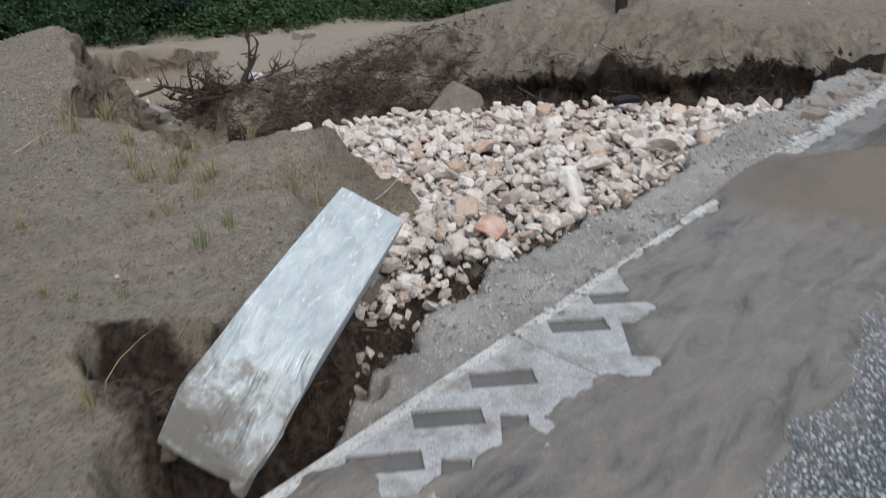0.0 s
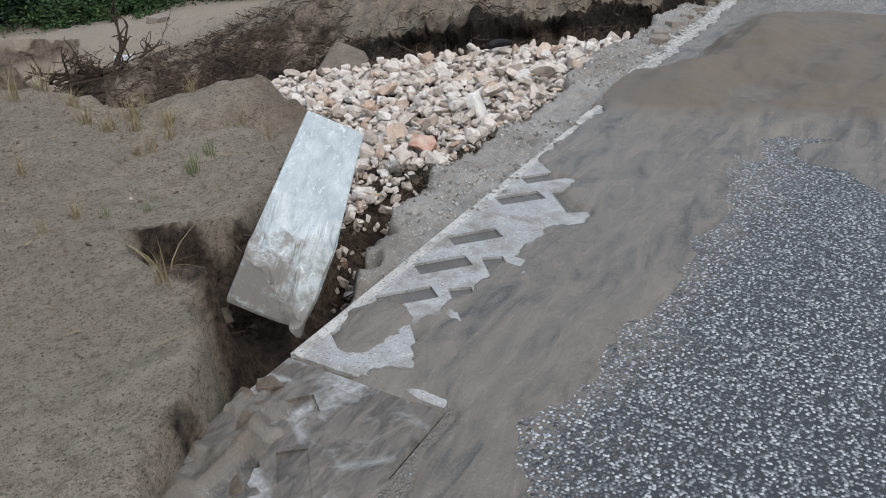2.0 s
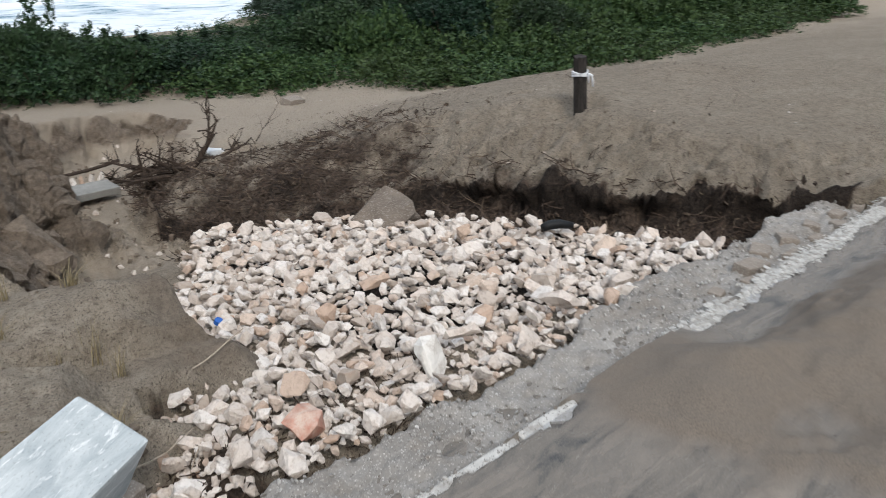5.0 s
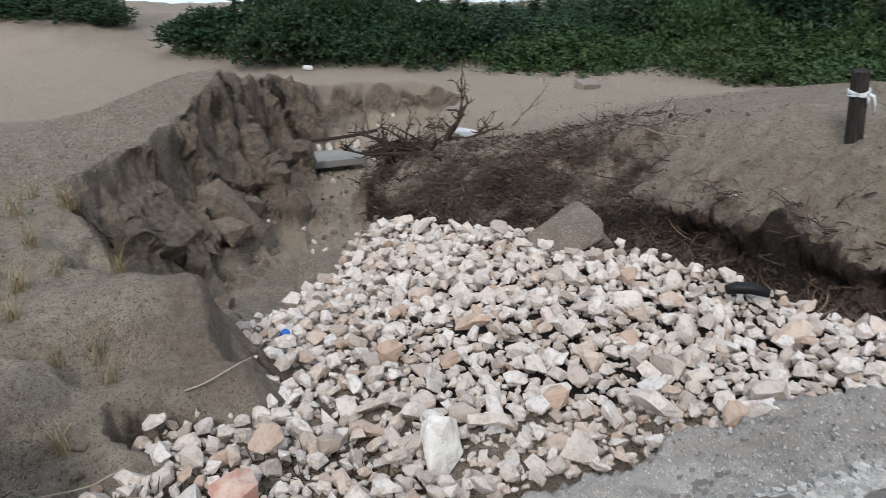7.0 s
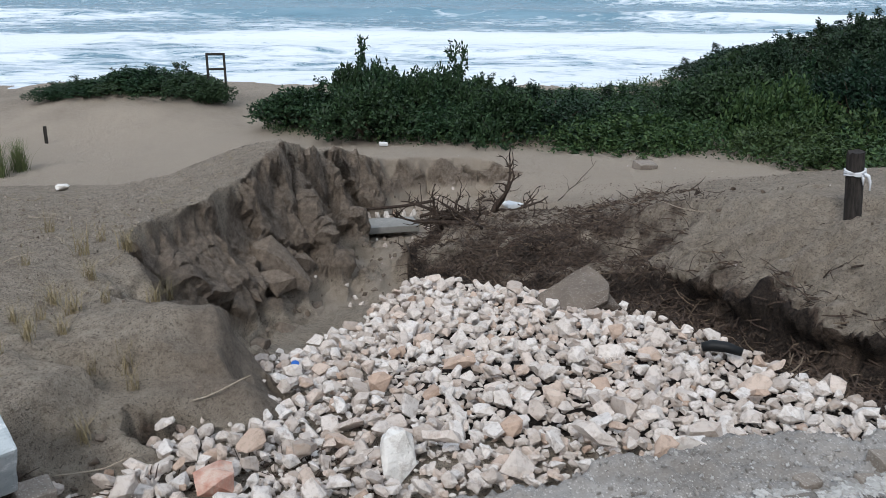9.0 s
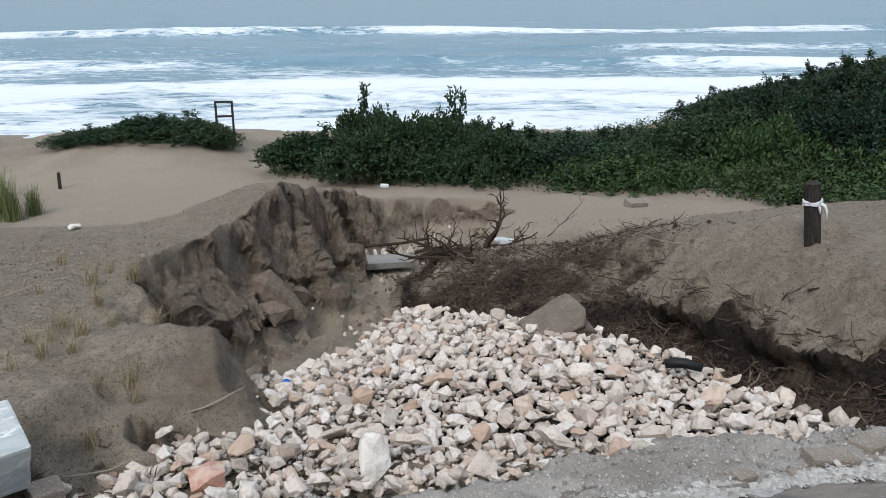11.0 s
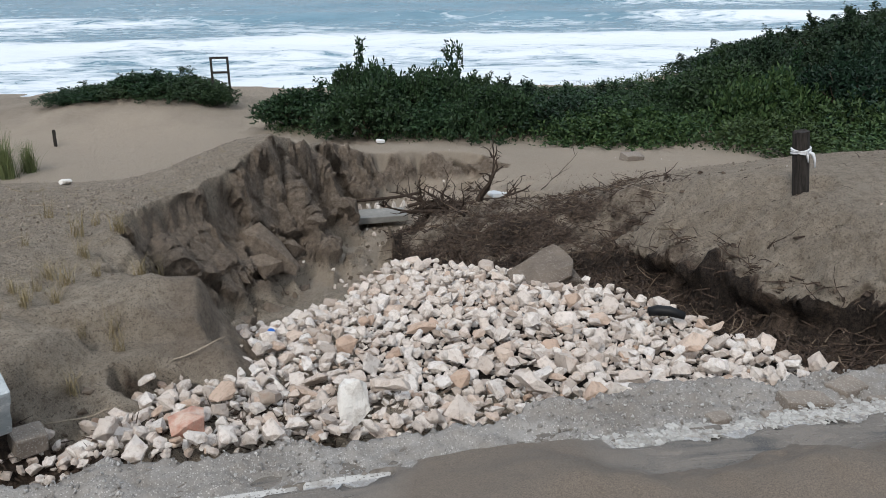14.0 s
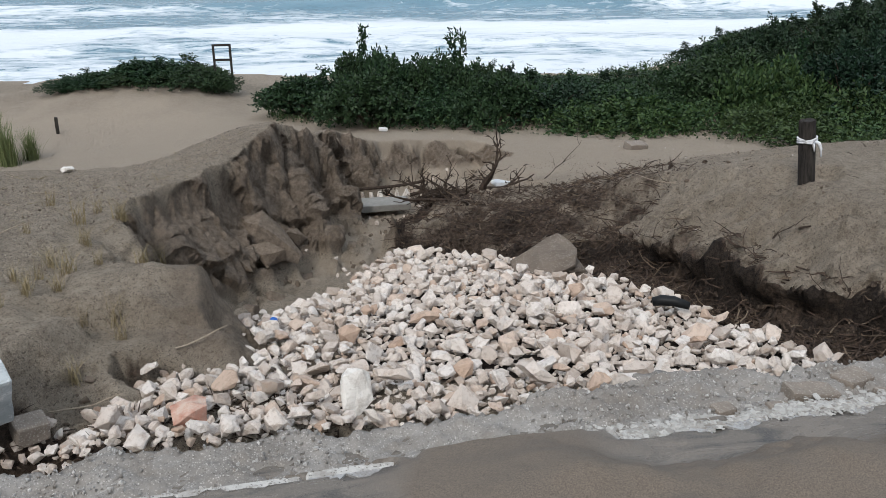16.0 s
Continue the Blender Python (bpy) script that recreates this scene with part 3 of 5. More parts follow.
    crumb = east * smooth(0.9, 0.2, -sd) * (sd < 0.15) * smooth(9.0, 8.0, y)
    z = z + crumb * (0.035 * lump2 + 0.045 * fbm(x, y, 9, 4, 66))
    z = z + 0.012 * smooth(-0.22, 0, sd) * (sd < 0)
    # slumped blocks of sand at the foot of the cliff, shallow pits in the near bank
    lumpy = smooth(1.2, 1.7, x) * smooth(2.8, 2.5, x) * smooth(3.15, 3.35, y) * smooth(4.9, 4.6, y)
    z = z + lumpy * (0.045 * fbm(x, y, 3.4, 3, 811) + 0.05 * facet_v * smooth(0.3, -0.1, np.hypot(fx, fy) - 0.45) - 0.03)
    z = z - bump_at(x, y, 2.43, 3.64, 0.12, 0.05, 0.11)
    z = z - 0.15 * smooth(1.25, 0.55, np.hypot((x - 1.95) / 0.30, (y - 3.46) / 0.10) + 0.25 * fbm(x, y, 6, 3, 473)) - bump_at(x, y, 2.3, 3.6, 0.12, 0.09, 0.10) + bump_at(x, y, 2.12, 3.74, 0.05, 0.3, 0.12)
    z = z - bump_at(x, y, 1.86, 4.2, 0.06, 0.10, 0.10) - 0.05 * smooth(0.0, 0.03, x - 1.72 - 0.1 * fbm(x, y, 4, 3, 477)) * smooth(4.12, 4.2, y) * smooth(4.75, 4.6, y) * smooth(2.2, 2.0, x)
    ledge = 3.54 + 0.03 * fbm(x, y, 5, 3, 471) - y
    low_step = smooth(0.0, 0.035, ledge) * smooth(0.75, 0.3, ledge) * smooth(1.9, 2.05, x + 0.3 * ledge) * smooth(2.6, 2.4, x)
    z = z + np.minimum(0.0 - z, 0) * low_step
    z = z - 0.26 * smooth(1.05, 0.85, np.hypot((x - 2.24) / 0.16, (y - 3.24) / 0.085) + 0.3 * fbm(x, y, 9, 3, 475))
    # the scour beside the fallen block is a shallow bowl that falls to the void at the gutter
    bowl = smooth(2.05, 2.4, y) * smooth(1.4, 1.2, x) * smooth(2.95, 2.85, y) * smooth(0.55, 0.7, x)
    z = z + bowl * np.maximum(-0.06 - 0.12 * smooth(0.04, 0.22, sd) - z, 0)
    s, d = RC * x + RS * y, road_d(x, y)
    verge = 1.34 + (1.9 - 1.34) * smooth(0.75, 1.25, s) - 0.3 * smooth(6.2, 7.2, s) - 0.75 * smooth(7.2, 10.5, s)
    z = z + (-0.32 - z) * smooth(verge + 0.03, verge - 0.06, d + 0.03 * fbm(x, y, 4, 3, 71))
    z = np.where(d < 0.4, np.minimum(z, -0.32), z)
    # the land side of the road
    return np.where(d < -7.2, 0.05 + 0.25 * fbm(x, y, 0.2, 3, 81), z)


def land_marks(x, y, z):
    sd = sd_poly(x, y, PIT)
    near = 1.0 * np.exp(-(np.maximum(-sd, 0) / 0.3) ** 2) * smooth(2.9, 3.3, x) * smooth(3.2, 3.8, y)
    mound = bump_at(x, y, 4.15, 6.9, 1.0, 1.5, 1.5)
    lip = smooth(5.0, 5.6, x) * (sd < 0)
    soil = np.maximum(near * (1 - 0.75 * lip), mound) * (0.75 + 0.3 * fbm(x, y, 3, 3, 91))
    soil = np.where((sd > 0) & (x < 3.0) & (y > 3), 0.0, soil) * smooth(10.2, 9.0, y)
    # dark litter on pit floor and face, the undercut's shade put into its colour
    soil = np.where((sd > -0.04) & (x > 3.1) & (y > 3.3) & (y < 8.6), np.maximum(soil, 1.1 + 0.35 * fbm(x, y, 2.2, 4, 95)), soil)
    # the void beside the gutter: dark soil with its shade painted in
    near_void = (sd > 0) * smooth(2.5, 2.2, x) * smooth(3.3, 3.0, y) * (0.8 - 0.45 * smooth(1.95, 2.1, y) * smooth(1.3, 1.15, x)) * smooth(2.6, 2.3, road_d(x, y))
    dry = smooth(7, 11, y) * smooth(22, 14, y) + bump_at(x, y, 5.2, 10.2, 0.9, 1.7, 1.4)
    rise = (z - washout_floor(x, y))
    cut = smooth(-0.02, 0.03, sd) * smooth(0.06, 0.22, rise) * smooth(3.4, 3.0, x - 1.7 * smooth(8.8, 9.6, y)) * smooth(4.2, 4.8, y)
    soil = np.where((sd > 0.05) & (y > 6.3) & (x < 3.3), 0.0, soil)
    # gully floor painted paler too, brightness put into its colour against the shade
    dry = np.maximum(dry, 0.85 * smooth(0.08, 0.16, sd) * smooth(0.14, 0.05, rise) * smooth(5.6, 6.4, y))
    # wet sand in the hollow beside the fallen block, mostly its shade put into the colour
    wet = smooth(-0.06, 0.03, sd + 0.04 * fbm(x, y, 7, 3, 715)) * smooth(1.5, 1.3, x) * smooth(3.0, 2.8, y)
    # dark soil and shade inside the small pit, both painted within its outline
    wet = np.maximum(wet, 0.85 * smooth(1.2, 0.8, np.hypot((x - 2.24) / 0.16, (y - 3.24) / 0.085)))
    damp = smooth(-0.22, 0.05, sd + 0.1 * fbm(x, y, 3, 4, 725)) * smooth(1.75, 2.0, x) * smooth(2.75, 2.55, x) * smooth(3.3, 3.45, y) * smooth(4.5, 4.3, y)
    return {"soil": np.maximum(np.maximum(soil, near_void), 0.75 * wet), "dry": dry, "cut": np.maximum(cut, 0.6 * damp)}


def finer(lines, a, b, fine):
    """Close up the grid lines between a and b."""
    return np.concatenate([lines[lines < a - fine], np.arange(a, b, fine), lines[lines > b + fine / 2]])


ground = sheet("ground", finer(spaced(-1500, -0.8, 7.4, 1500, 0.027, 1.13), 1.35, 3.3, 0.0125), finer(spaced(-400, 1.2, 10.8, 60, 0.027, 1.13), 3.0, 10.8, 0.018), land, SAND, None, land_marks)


def shards(p, size, seed):
    """Broken facets: each cell leans its own way; the step between cells is sharp."""
    q = Vector((p.x / size + seed, p.y / size, p.z / size))
    heart = noise.voronoi(q)[1][0]
    lean = noise.noise_vector(heart * 7.31 + Vector((seed, 1.7, 0.3)))
    return size * (lean.dot(q - heart) * 0.9 + 0.35 * noise.noise(heart * 5.7))


def break_up(ob):
    """Shape the washed-out faces in depth: torn facets on the cliff, an overhanging lip on the root-bound bank."""
    me = ob.data
    n = len(me.vertices)
    co, no, cut = np.empty(n * 3), np.empty(n * 3), np.empty(n)
    me.vertices.foreach_get("co", co)
    me.vertices.foreach_get("normal", no)
    me.attributes["cut"].data.foreach_get("value", cut)
    co, no = co.reshape(-1, 3), no.reshape(-1, 3)
    x, y, z = co.T
    near = (x > -1) & (x < 7.5) & (y > 1) & (y < 11)
    for i in np.where(near & (cut > 0.05) & (y > 4.2))[0]:
        p = Vector(co[i])
        w = min(1.0, max(0.0, cut[i] - 0.3) * 1.6) * min(1.0, max(0.0, 1.25 - abs(no[i][2])) * 1.6)
        r = Vector((p.x, p.y + 0.55 * p.z, 0.45 * p.z))
        d = 0.55 * shards(r, 0.42, 3.1) + 0.32 * shards(r, 0.15, 9.7) + 0.3 * shards(p, 0.055, 15.3)
        d += 0.03 * (0.5 - abs(noise.noise(r * 5.0))) + 0.008 * noise.noise(p * 22)
        co[i] += w * d * no[i]
    # the lip leans out over the dark undercut
    e = 0.03
    sd = sd_poly(x[near], y[near], PIT)
    gx = (sd_poly(x[near] + e, y[near], PIT) - sd) / e
    gy = (sd_poly(x[near], y[near] + e, PIT) - sd) / e
    xs, ys, zs = x[near], y[near], z[near]
    low = washout_floor(xs, ys)
    tall = np.clip((zs - low) / 0.3, 0, 1)
    side = smooth(4.4, 5.0, xs) * smooth(2.95, 3.3, ys)
    w = (0.10 + 0.07 * fbm(xs, ys, 5.0, 3, 701)) * side * smooth(0.35, 0.9, tall) * smooth(-0.45, -0.02, sd) * (sd < 0.3)
    co[near, 0] += w * gx
    co[near, 1] += w * gy
    co[near, 2] -= 0.25 * w
    me.vertices.foreach_set("co", co.reshape(-1))
    first = np.empty(len(me.polygons), np.int64)
    me.polygons.foreach_get("loop_start", first)
    corner = np.empty(len(me.loops), np.int64)
    me.loops.foreach_get("vertex_index", corner)
    flat = cut[corner[first]] < 0.3
    me.polygons.foreach_set("use_smooth", flat)
    me.update()


break_up(ground)
tagged(ground, "damp brown dune sand with a washed-out gully", "ground", kind="structure")


# ---- sea ----
def swell(x, y):
    z = np.full(np.shape(x), SEA_LEVEL)
    wob = 2.5 * fbm(x, y * 0, 0.02, 3, 101)
    for y0, h, w, k in ((47, 0.35, 2.0, 1), (58, 0.5, 2.5, 2), (76, 0.9, 3.2, 3), (100, 0.6, 4, 4), (136, 1.2, 5, 5), (185, 0.9, 8, 6)):
        yy = y - y0 - wob - 4 * fbm(x, y * 0, 0.012, 2, 110 + k)
        amp = h * (0.55 + 0.45 * vnoise(x * 0.03, x * 0 + k, 130 + k))
        z = z + amp * np.exp(-(yy / np.where(yy < 0, w * 0.5, w * 1.6)) ** 2)
    return z + 0.10 * fbm(x, y, 0.25, 4, 150)


def foam_marks(x, y, z):
    wob = 2.5 * fbm(x, y * 0, 0.02, 3, 101)
    f = 0.60 * smooth(85, 48, y) + 0.4 * smooth(140, 75, y)
    for y0, a, w, k in ((58, 0.35, 4, 2), (76, 0.9, 5, 3), (136, 1.0, 8, 5), (100, 0.4, 4, 4), (185, 0.45, 7, 6)):
        yy = y - y0 - wob - 4 * fbm(x, y * 0, 0.012, 2, 110 + k)
        run = smooth(-0.35, 0.25, vnoise(x * 0.022, x * 0 + 3 * k, 160 + k) + 0.35)
        f = f + a * run * np.exp(-(np.where(yy < 0, yy / w, yy / (0.5 * w))) ** 2)
    return {"foam": f - 0.2}


water = sheet("water", spaced(-4500, -70, 90, 4500, 0.8, 1.2), np.concatenate([np.arange(28, 150, 0.6), 150 * 1.05 ** np.arange(0, 73)]), swell, SEA, None, foam_marks)
tagged(water, "rough blue-grey sea with white breakers", "sea", kind="structure")


# ---- road, gutter and mud ----
def on_road(ob):
    ob.matrix_basis = ROAD
    return ob


road = on_road(sheet("road", np.array([-60, -20, -6, -2, 0, 2, 4, 6, 10, 20, 60, 200.0]), np.array([-7.5, -5, -3, -1, 0, 0.5, 1.085]),
                     lambda s, d: -0.004 + 0 * s, ASPHALT))
tagged(road, "grey wet asphalt road with coarse pale chippings", "road", kind="structure")

GUTTER = tagged(new("gutter"), "pale wet concrete gutter of precast slabs along the road", "gutter", kind="structure")
GUTTER.matrix_basis = ROAD
PITCH, D0, D1 = 1.12, 1.095, 1.6


def gutter_slab():
    """A precast slab with sunk chevron slots and a raised outer edge, its near corner at the origin."""
    slots = [(a, 0.37, -40) for a in (0.18, 0.42, 0.66, 0.90)] + [(a, 0.19, 40) for a in (0.24, 0.48, 0.72)]
    length, wide = PITCH - 0.012, D1 - D0
    ss, ds = [0, 0.01, length - 0.01, length], [0, 0.01, wide - 0.045, wide - 0.01, wide]
    bm = bmesh.new()

    def z(a, b):
        edge = min(a, length - a, b, wide - b)
        return (0.004 if b >= wide - 0.045 else 0.0) - (0.009 if edge < 0.005 else 0.0)
    g = [[bm.verts.new((a, b, z(a, b))) for b in ds] for a in ss]
    for i in range(len(ss) - 1):
        for j in range(len(ds) - 1):
            bm.faces.new((g[i][j], g[i + 1][j], g[i + 1][j + 1], g[i][j + 1]))
    for a, b, turn in slots:
        c, n = Vector((a, b, 0)), math.radians(turn)
        along, across = Vector((math.cos(n), math.sin(n), 0)), Vector((-math.sin(n), math.cos(n), 0))
        for way, half in ((along, 0.095), (across, 0.038)):
            for sign in (-1, 1):
                fs = [f for f in bm.faces if min((v.co - c).length for v in f.verts) < 0.6 and f.normal.z > 0.5 or f.calc_area() > 0.05]
                geom = set(fs)
                for f in fs:
                    geom.update(f.verts, f.edges)
                bmesh.ops.bisect_plane(bm, geom=list(geom), plane_co=c + way * half * sign, plane_no=way)
        fs = [f for f in bm.faces if abs((f.calc_center_median() - c).dot(along)) < 0.094 and abs((f.calc_center_median() - c).dot(across)) < 0.037]
        r = bmesh.ops.extrude_face_region(bm, geom=fs)
        bmesh.ops.delete(bm, geom=fs, context="FACES_ONLY")
        for v in r["geom"]:
            if isinstance(v, bmesh.types.BMVert):
                v.co.z -= 0.010
            elif isinstance(v, bmesh.types.BMFace):
                v.material_index = 1
    for f in bm.faces:
        if f.calc_center_median().y > wide - 0.046:
            f.material_index = 2
    rim = [e for e in bm.edges if e.is_boundary]
    r = bmesh.ops.extrude_edge_only(bm, edges=rim)
    for v in r["geom"]:
        if isinstance(v, bmesh.types.BMVert):
            v.co.z = -0.14
    return bm


slab_mesh = None
for k in range(-3, 12):
    if slab_mesh is None:
        slab = part("slab", gutter_slab(), SLAB, GUTTER)
        slab_mesh = slab.data
        slab_mesh.materials.append(SLOT_MUD)
        slab_mesh.materials.append(RIM)
    else:
        slab = new("slab", slab_mesh)
        slab.parent = GUTTER
    rr = random.Random(k)
    if k < 0:
        if k == -3:
            muddy_mesh = slab_mesh.copy()
            muddy_mesh.materials[0] = muddy_mesh.materials[1] = muddy_mesh.materials[2] = SLAB_MUDDY
            for v in muddy_mesh.vertices:
                if abs(v.co.z + 0.01) < 0.002 and 0.02 < v.co.y < 0.44:
                    v.co.z = -0.002
        slab.data = muddy_mesh
    slab.matrix_basis = pose(1.236 + PITCH * k + 0.006, D0, rr.uniform(-0.004, 0.003), 2.6 + rr.uniform(-0.3, 0.3), rr.uniform(-0.25, 0.25), rr.uniform(-0.2, 0.2))


def mud_height(s, d):
    n = fbm(s, d, 2.3, 5, 201)
    edge = 0.92 - 0.05 * s + 0.10 * n
    bare_road = smooth(0.05, -0.12, d - edge) * smooth(0.25, -0.25, s - 3.75 - 0.9 * (d - 0.6) - 0.3 * n)
    low = np.interp(s, [1.1, 1.35, 1.6, 2.0, 2.3, 2.45, 2.75, 2.95, 3.1], [1.45, 1.24, 1.33, 1.33, 1.31, 1.22, 1.30, 1.52, 1.62]) + 0.05 * fbm(s, d, 6, 4, 205)
    bare_slab = smooth(-0.02, 0.05, d - low)
    patch = np.exp(-((s - 1.47) / 0.19) ** 2 - ((d - 1.47) / 0.10) ** 2) * 1.7
    left = smooth(1.3, 1.2, s) * (0.75 + 0.5 * fbm(s, d, 4.5, 4, 231)) * smooth(1.04, 1.08, d + 0.03 * n) * smooth(1.5, 1.42, d + 0.1 * n)
    left = np.maximum(left, smooth(1.15, 0.8, s) * smooth(0.98, 1.02, d + 0.04 * n) * smooth(1.1, 1.08, d))
    bare = np.maximum(np.maximum(bare_road, bare_slab - patch), left)
    h = 0.011 - 0.028 * np.clip(bare + 0.35 * fbm(s, d, 11, 3, 281) * bare * (1 - np.minimum(bare, 1)) * 4, 0, 1.2) + 0.004 * n
    crest = smooth(3.75, 4.6, s + 0.2 * n + 0.25 * (d - 0.9)) * smooth(7.2, 5.0, s) * smooth(1.34 + 0.25 * smooth(4.7, 4.3, s), 1.0 + 0.2 * smooth(4.7, 4.3, s), d + 0.08 * n) * smooth(-1.4, -0.2, d)
    fan = np.exp(-((s - 4.15) / 0.38) ** 2 - ((d - 1.45) / 0.22) ** 2)
    h = h + 0.17 * crest * (1 + 0.35 * fbm(s, d, 2.0, 4, 211)) + 0.05 * fan
    # the slab's outer rim stands clear of the mud, crusted and broken
    rim = d - 1.578 + 0.035 * fbm(s, d, 6, 4, 275)
    clear = smooth(2.8, 2.95, s) * smooth(4.05, 3.85, s + 0.3 * n) * smooth(0.028, 0.016, np.abs(rim))
    clear = np.maximum(clear, smooth(4.5, 4.7, s) * smooth(-0.05, 0.06, fbm(s, d, 2.6, 5, 271, 0.65) + 0.2) * smooth(0.05, 0.03, np.abs(rim + 0.01)))
    h = h + (-0.014 - h) * clear
    # crumbled clods along the slab's outer edge
    outer = smooth(1.40, 1.48, d + 0.10 * n) * smooth(1.22, 1.08, s)
    h = h + outer * (0.02 + 0.045 * fbm(s, d, 9, 4, 291))
    return h + 0.003 * fbm(s, d, 14, 4, 221) + 0.045 * np.maximum(d - 1.095, 0)


def mud_marks(s, d, z):
    return {"height": np.clip((z - 0.02) / 0.1, 0, 1)}


mud = on_road(sheet("mud_sheet", spaced(-20, 0.0, 6.4, 60, 0.015, 1.15), spaced(-7.4, 0.3, 1.6, 1.605, 0.014, 1.15)[:-2], mud_height, MUD, None, mud_marks))
tagged(mud, "thin wet brown mud and drifted sand over the road", "mud", kind="structure")


def bed_height(s, d):
    out = smooth(2.02, 1.94, d + 0.07 * fbm(s, d, 3.5, 4, 241) + 0.2 * smooth(2.6, 1.8, s)) * smooth(1.7, 1.95, s + 0.1 * fbm(s, d, 5, 3, 245)) * smooth(7.6, 7.0, s)
    z = -0.055 + 0.014 * fbm(s, d, 9, 5, 251, 0.7) + 0.007 * fbm(s, d, 45, 3, 255, 0.7) + 0.02 * smooth(1.75, 1.95, d) + 0.03 * smooth(4.2, 4.8, s)
    return -0.5 + (z + 0.5) * out


bed = on_road(sheet("kerb_bed", np.arange(1.3, 7.7, 0.02), np.arange(1.585, 2.2, 0.016), bed_height, ROUGH_CONCRETE))
tagged(bed, "rough broken mortar bed left where the kerb stood", "kerb bed", kind="structure")
film = on_road(sheet("water_film", np.arange(2.9, 7.2, 0.05), np.arange(1.59, 1.93, 0.03), lambda s, d: -0.062 + 0.022 * smooth(4.2, 4.8, s) + 0.006 * fbm(s, d, 3, 3, 261), MUD, None, mud_marks))
tagged(film, "shallow muddy water standing on the kerb bed", "puddle", kind="structure")


# ---- rubble ----
def rock_bm(seed, flat=0.7, points=16):
    rng = random.Random(seed)
    bm = bmesh.new()
    dims = Vector((1.0, rng.uniform(0.62, 0.92), rng.uniform(0.38, 0.75) * flat / 0.7)) * 0.5
    for _ in range(points + rng.randrange(-4, 3)):
        v = Vector((rng.gauss(0, 1), rng.gauss(0, 1), rng.gauss(0, 1))).normalized()
        m = max(abs(v.x), abs(v.y), abs(v.z))
        v = v * (0.34 + 0.66 / m * 0.82) * rng.uniform(0.84, 1.06)
        bm.verts.new((v.x * dims.x, v.y * dims.y, v.z * dims.z))
    r = bmesh.ops.convex_hull(bm, input=bm.verts[:])
    loose = [v for v in bm.verts if not v.link_faces]
    bmesh.ops.delete(bm, geom=loose, context="VERTS")
    return bm


def weathered(bm, amount=0.035, seed=0):
    """Break the flat faces of a stone into uneven ones."""
    bmesh.ops.subdivide_edges(bm, edges=bm.edges[:], cuts=1)
    bmesh.ops.triangulate(bm, faces=bm.faces[:])
    for v in bm.verts:
        v.co += amount * noise.noise_vector(v.co * 4.0 + Vector((seed, 0, 0))) - 0.06 * v.co * (v.co.length > 0.6)
    return bm


rubble = tagged(new("rubble_heap"), "heap of pale angular limestone rubble filling the washout", "rubble")
rubble.location = (3.6, 4.0, -0.3)
SHAPES = []
for k in range(24):
    bm = weathered(rock_bm(100 + k, 0.7, 17), 0.045, k * 3.1)
    me = bpy.data.meshes.new("stone")
    bmesh.ops.recalc_face_normals(bm, faces=bm.faces)
    bm.to_mesh(me)
    bm.free()
    me.materials.append(LIME)
    SHAPES.append(me)
HEAP = [(1.95, 2.72), (2.5, 2.64), (3.3, 2.8), (4.3, 3.02), (5.0, 3.2), (5.3, 3.3), (5.15, 3.7), (4.95, 4.15), (4.75, 4.6), (4.5, 5.05), (4.15, 5.4), (3.8, 5.7), (3.2, 6.05), (3.0, 5.8),
        (2.75, 5.1), (2.5, 4.5), (2.4, 4.0), (2.4, 3.65), (2.1, 3.3)]
rng = random.Random(5)
placed = [(2.49, 2.79, 0.22), (3.17, 2.95, 0.2), (4.2, 5.25, 0.5), (4.7, 3.97, 0.15)]
for size_lo, size_hi, want in ((0.13, 0.18, 26), (0.085, 0.125, 330), (0.05, 0.085, 2300), (0.028, 0.05, 4200)):
    pts = np.random.RandomState(int(size_lo * 1000)).uniform((1.8, 2.55), (5.8, 6.2), (want * 9, 2))
    ok = sd_poly(pts[:, 0], pts[:, 1], HEAP) > -0.03
    pts = pts[ok][:want * 4]
    n, snug = 0, (0.36 if size_lo > 0.04 else 0.27)
    for x, y in pts:
        r = rng.uniform(size_lo, size_hi)
        if all((x - px) ** 2 + (y - py) ** 2 > (snug * (r + pr)) ** 2 for px, py, pr in placed):
            placed.append((x, y, r))
            n += 1
            if n >= want:
                break
placed = placed[4:]
placed.sort(key=lambda p: (road_d(p[0], p[1]) if p[2] > 0.075 else 99))
tops = heap(np.array([p[0] for p in placed]), np.array([p[1] for p in placed]))
mass_v, mass_f = [], []
for k, ((x, y, r), z) in enumerate(zip(placed, tops)):
    me = SHAPES[k % len(SHAPES)]
    m = Matrix.LocRotScale((x, y, z + rng.uniform(-0.42, 0.42) * r - (0.02 if r > 0.06 else 0.05)), Euler((rng.uniform(-0.75, 0.75), rng.uniform(-0.75, 0.75), rng.uniform(0, 6.28))),
                           Vector((r, r, r)) * 1.12)
    if k < 300:
        st = new("stone", me)
        st.parent = rubble
        st.matrix_basis = Matrix.Translation((-3.6, -4.0, 0.3)) @ m
    else:
        base = len(mass_v)
        mass_v += [tuple(m @ v.co) for v in me.vertices]
        mass_f += [tuple(i + base for i in p.vertices) for p in me.polygons]
rest = mesh_ob("rubble", [(a - 3.6, b - 4.0, c + 0.3) for a, b, c in mass_v], mass_f, LIME_MASS, rubble, False)
rest["kind"] = "stuff"


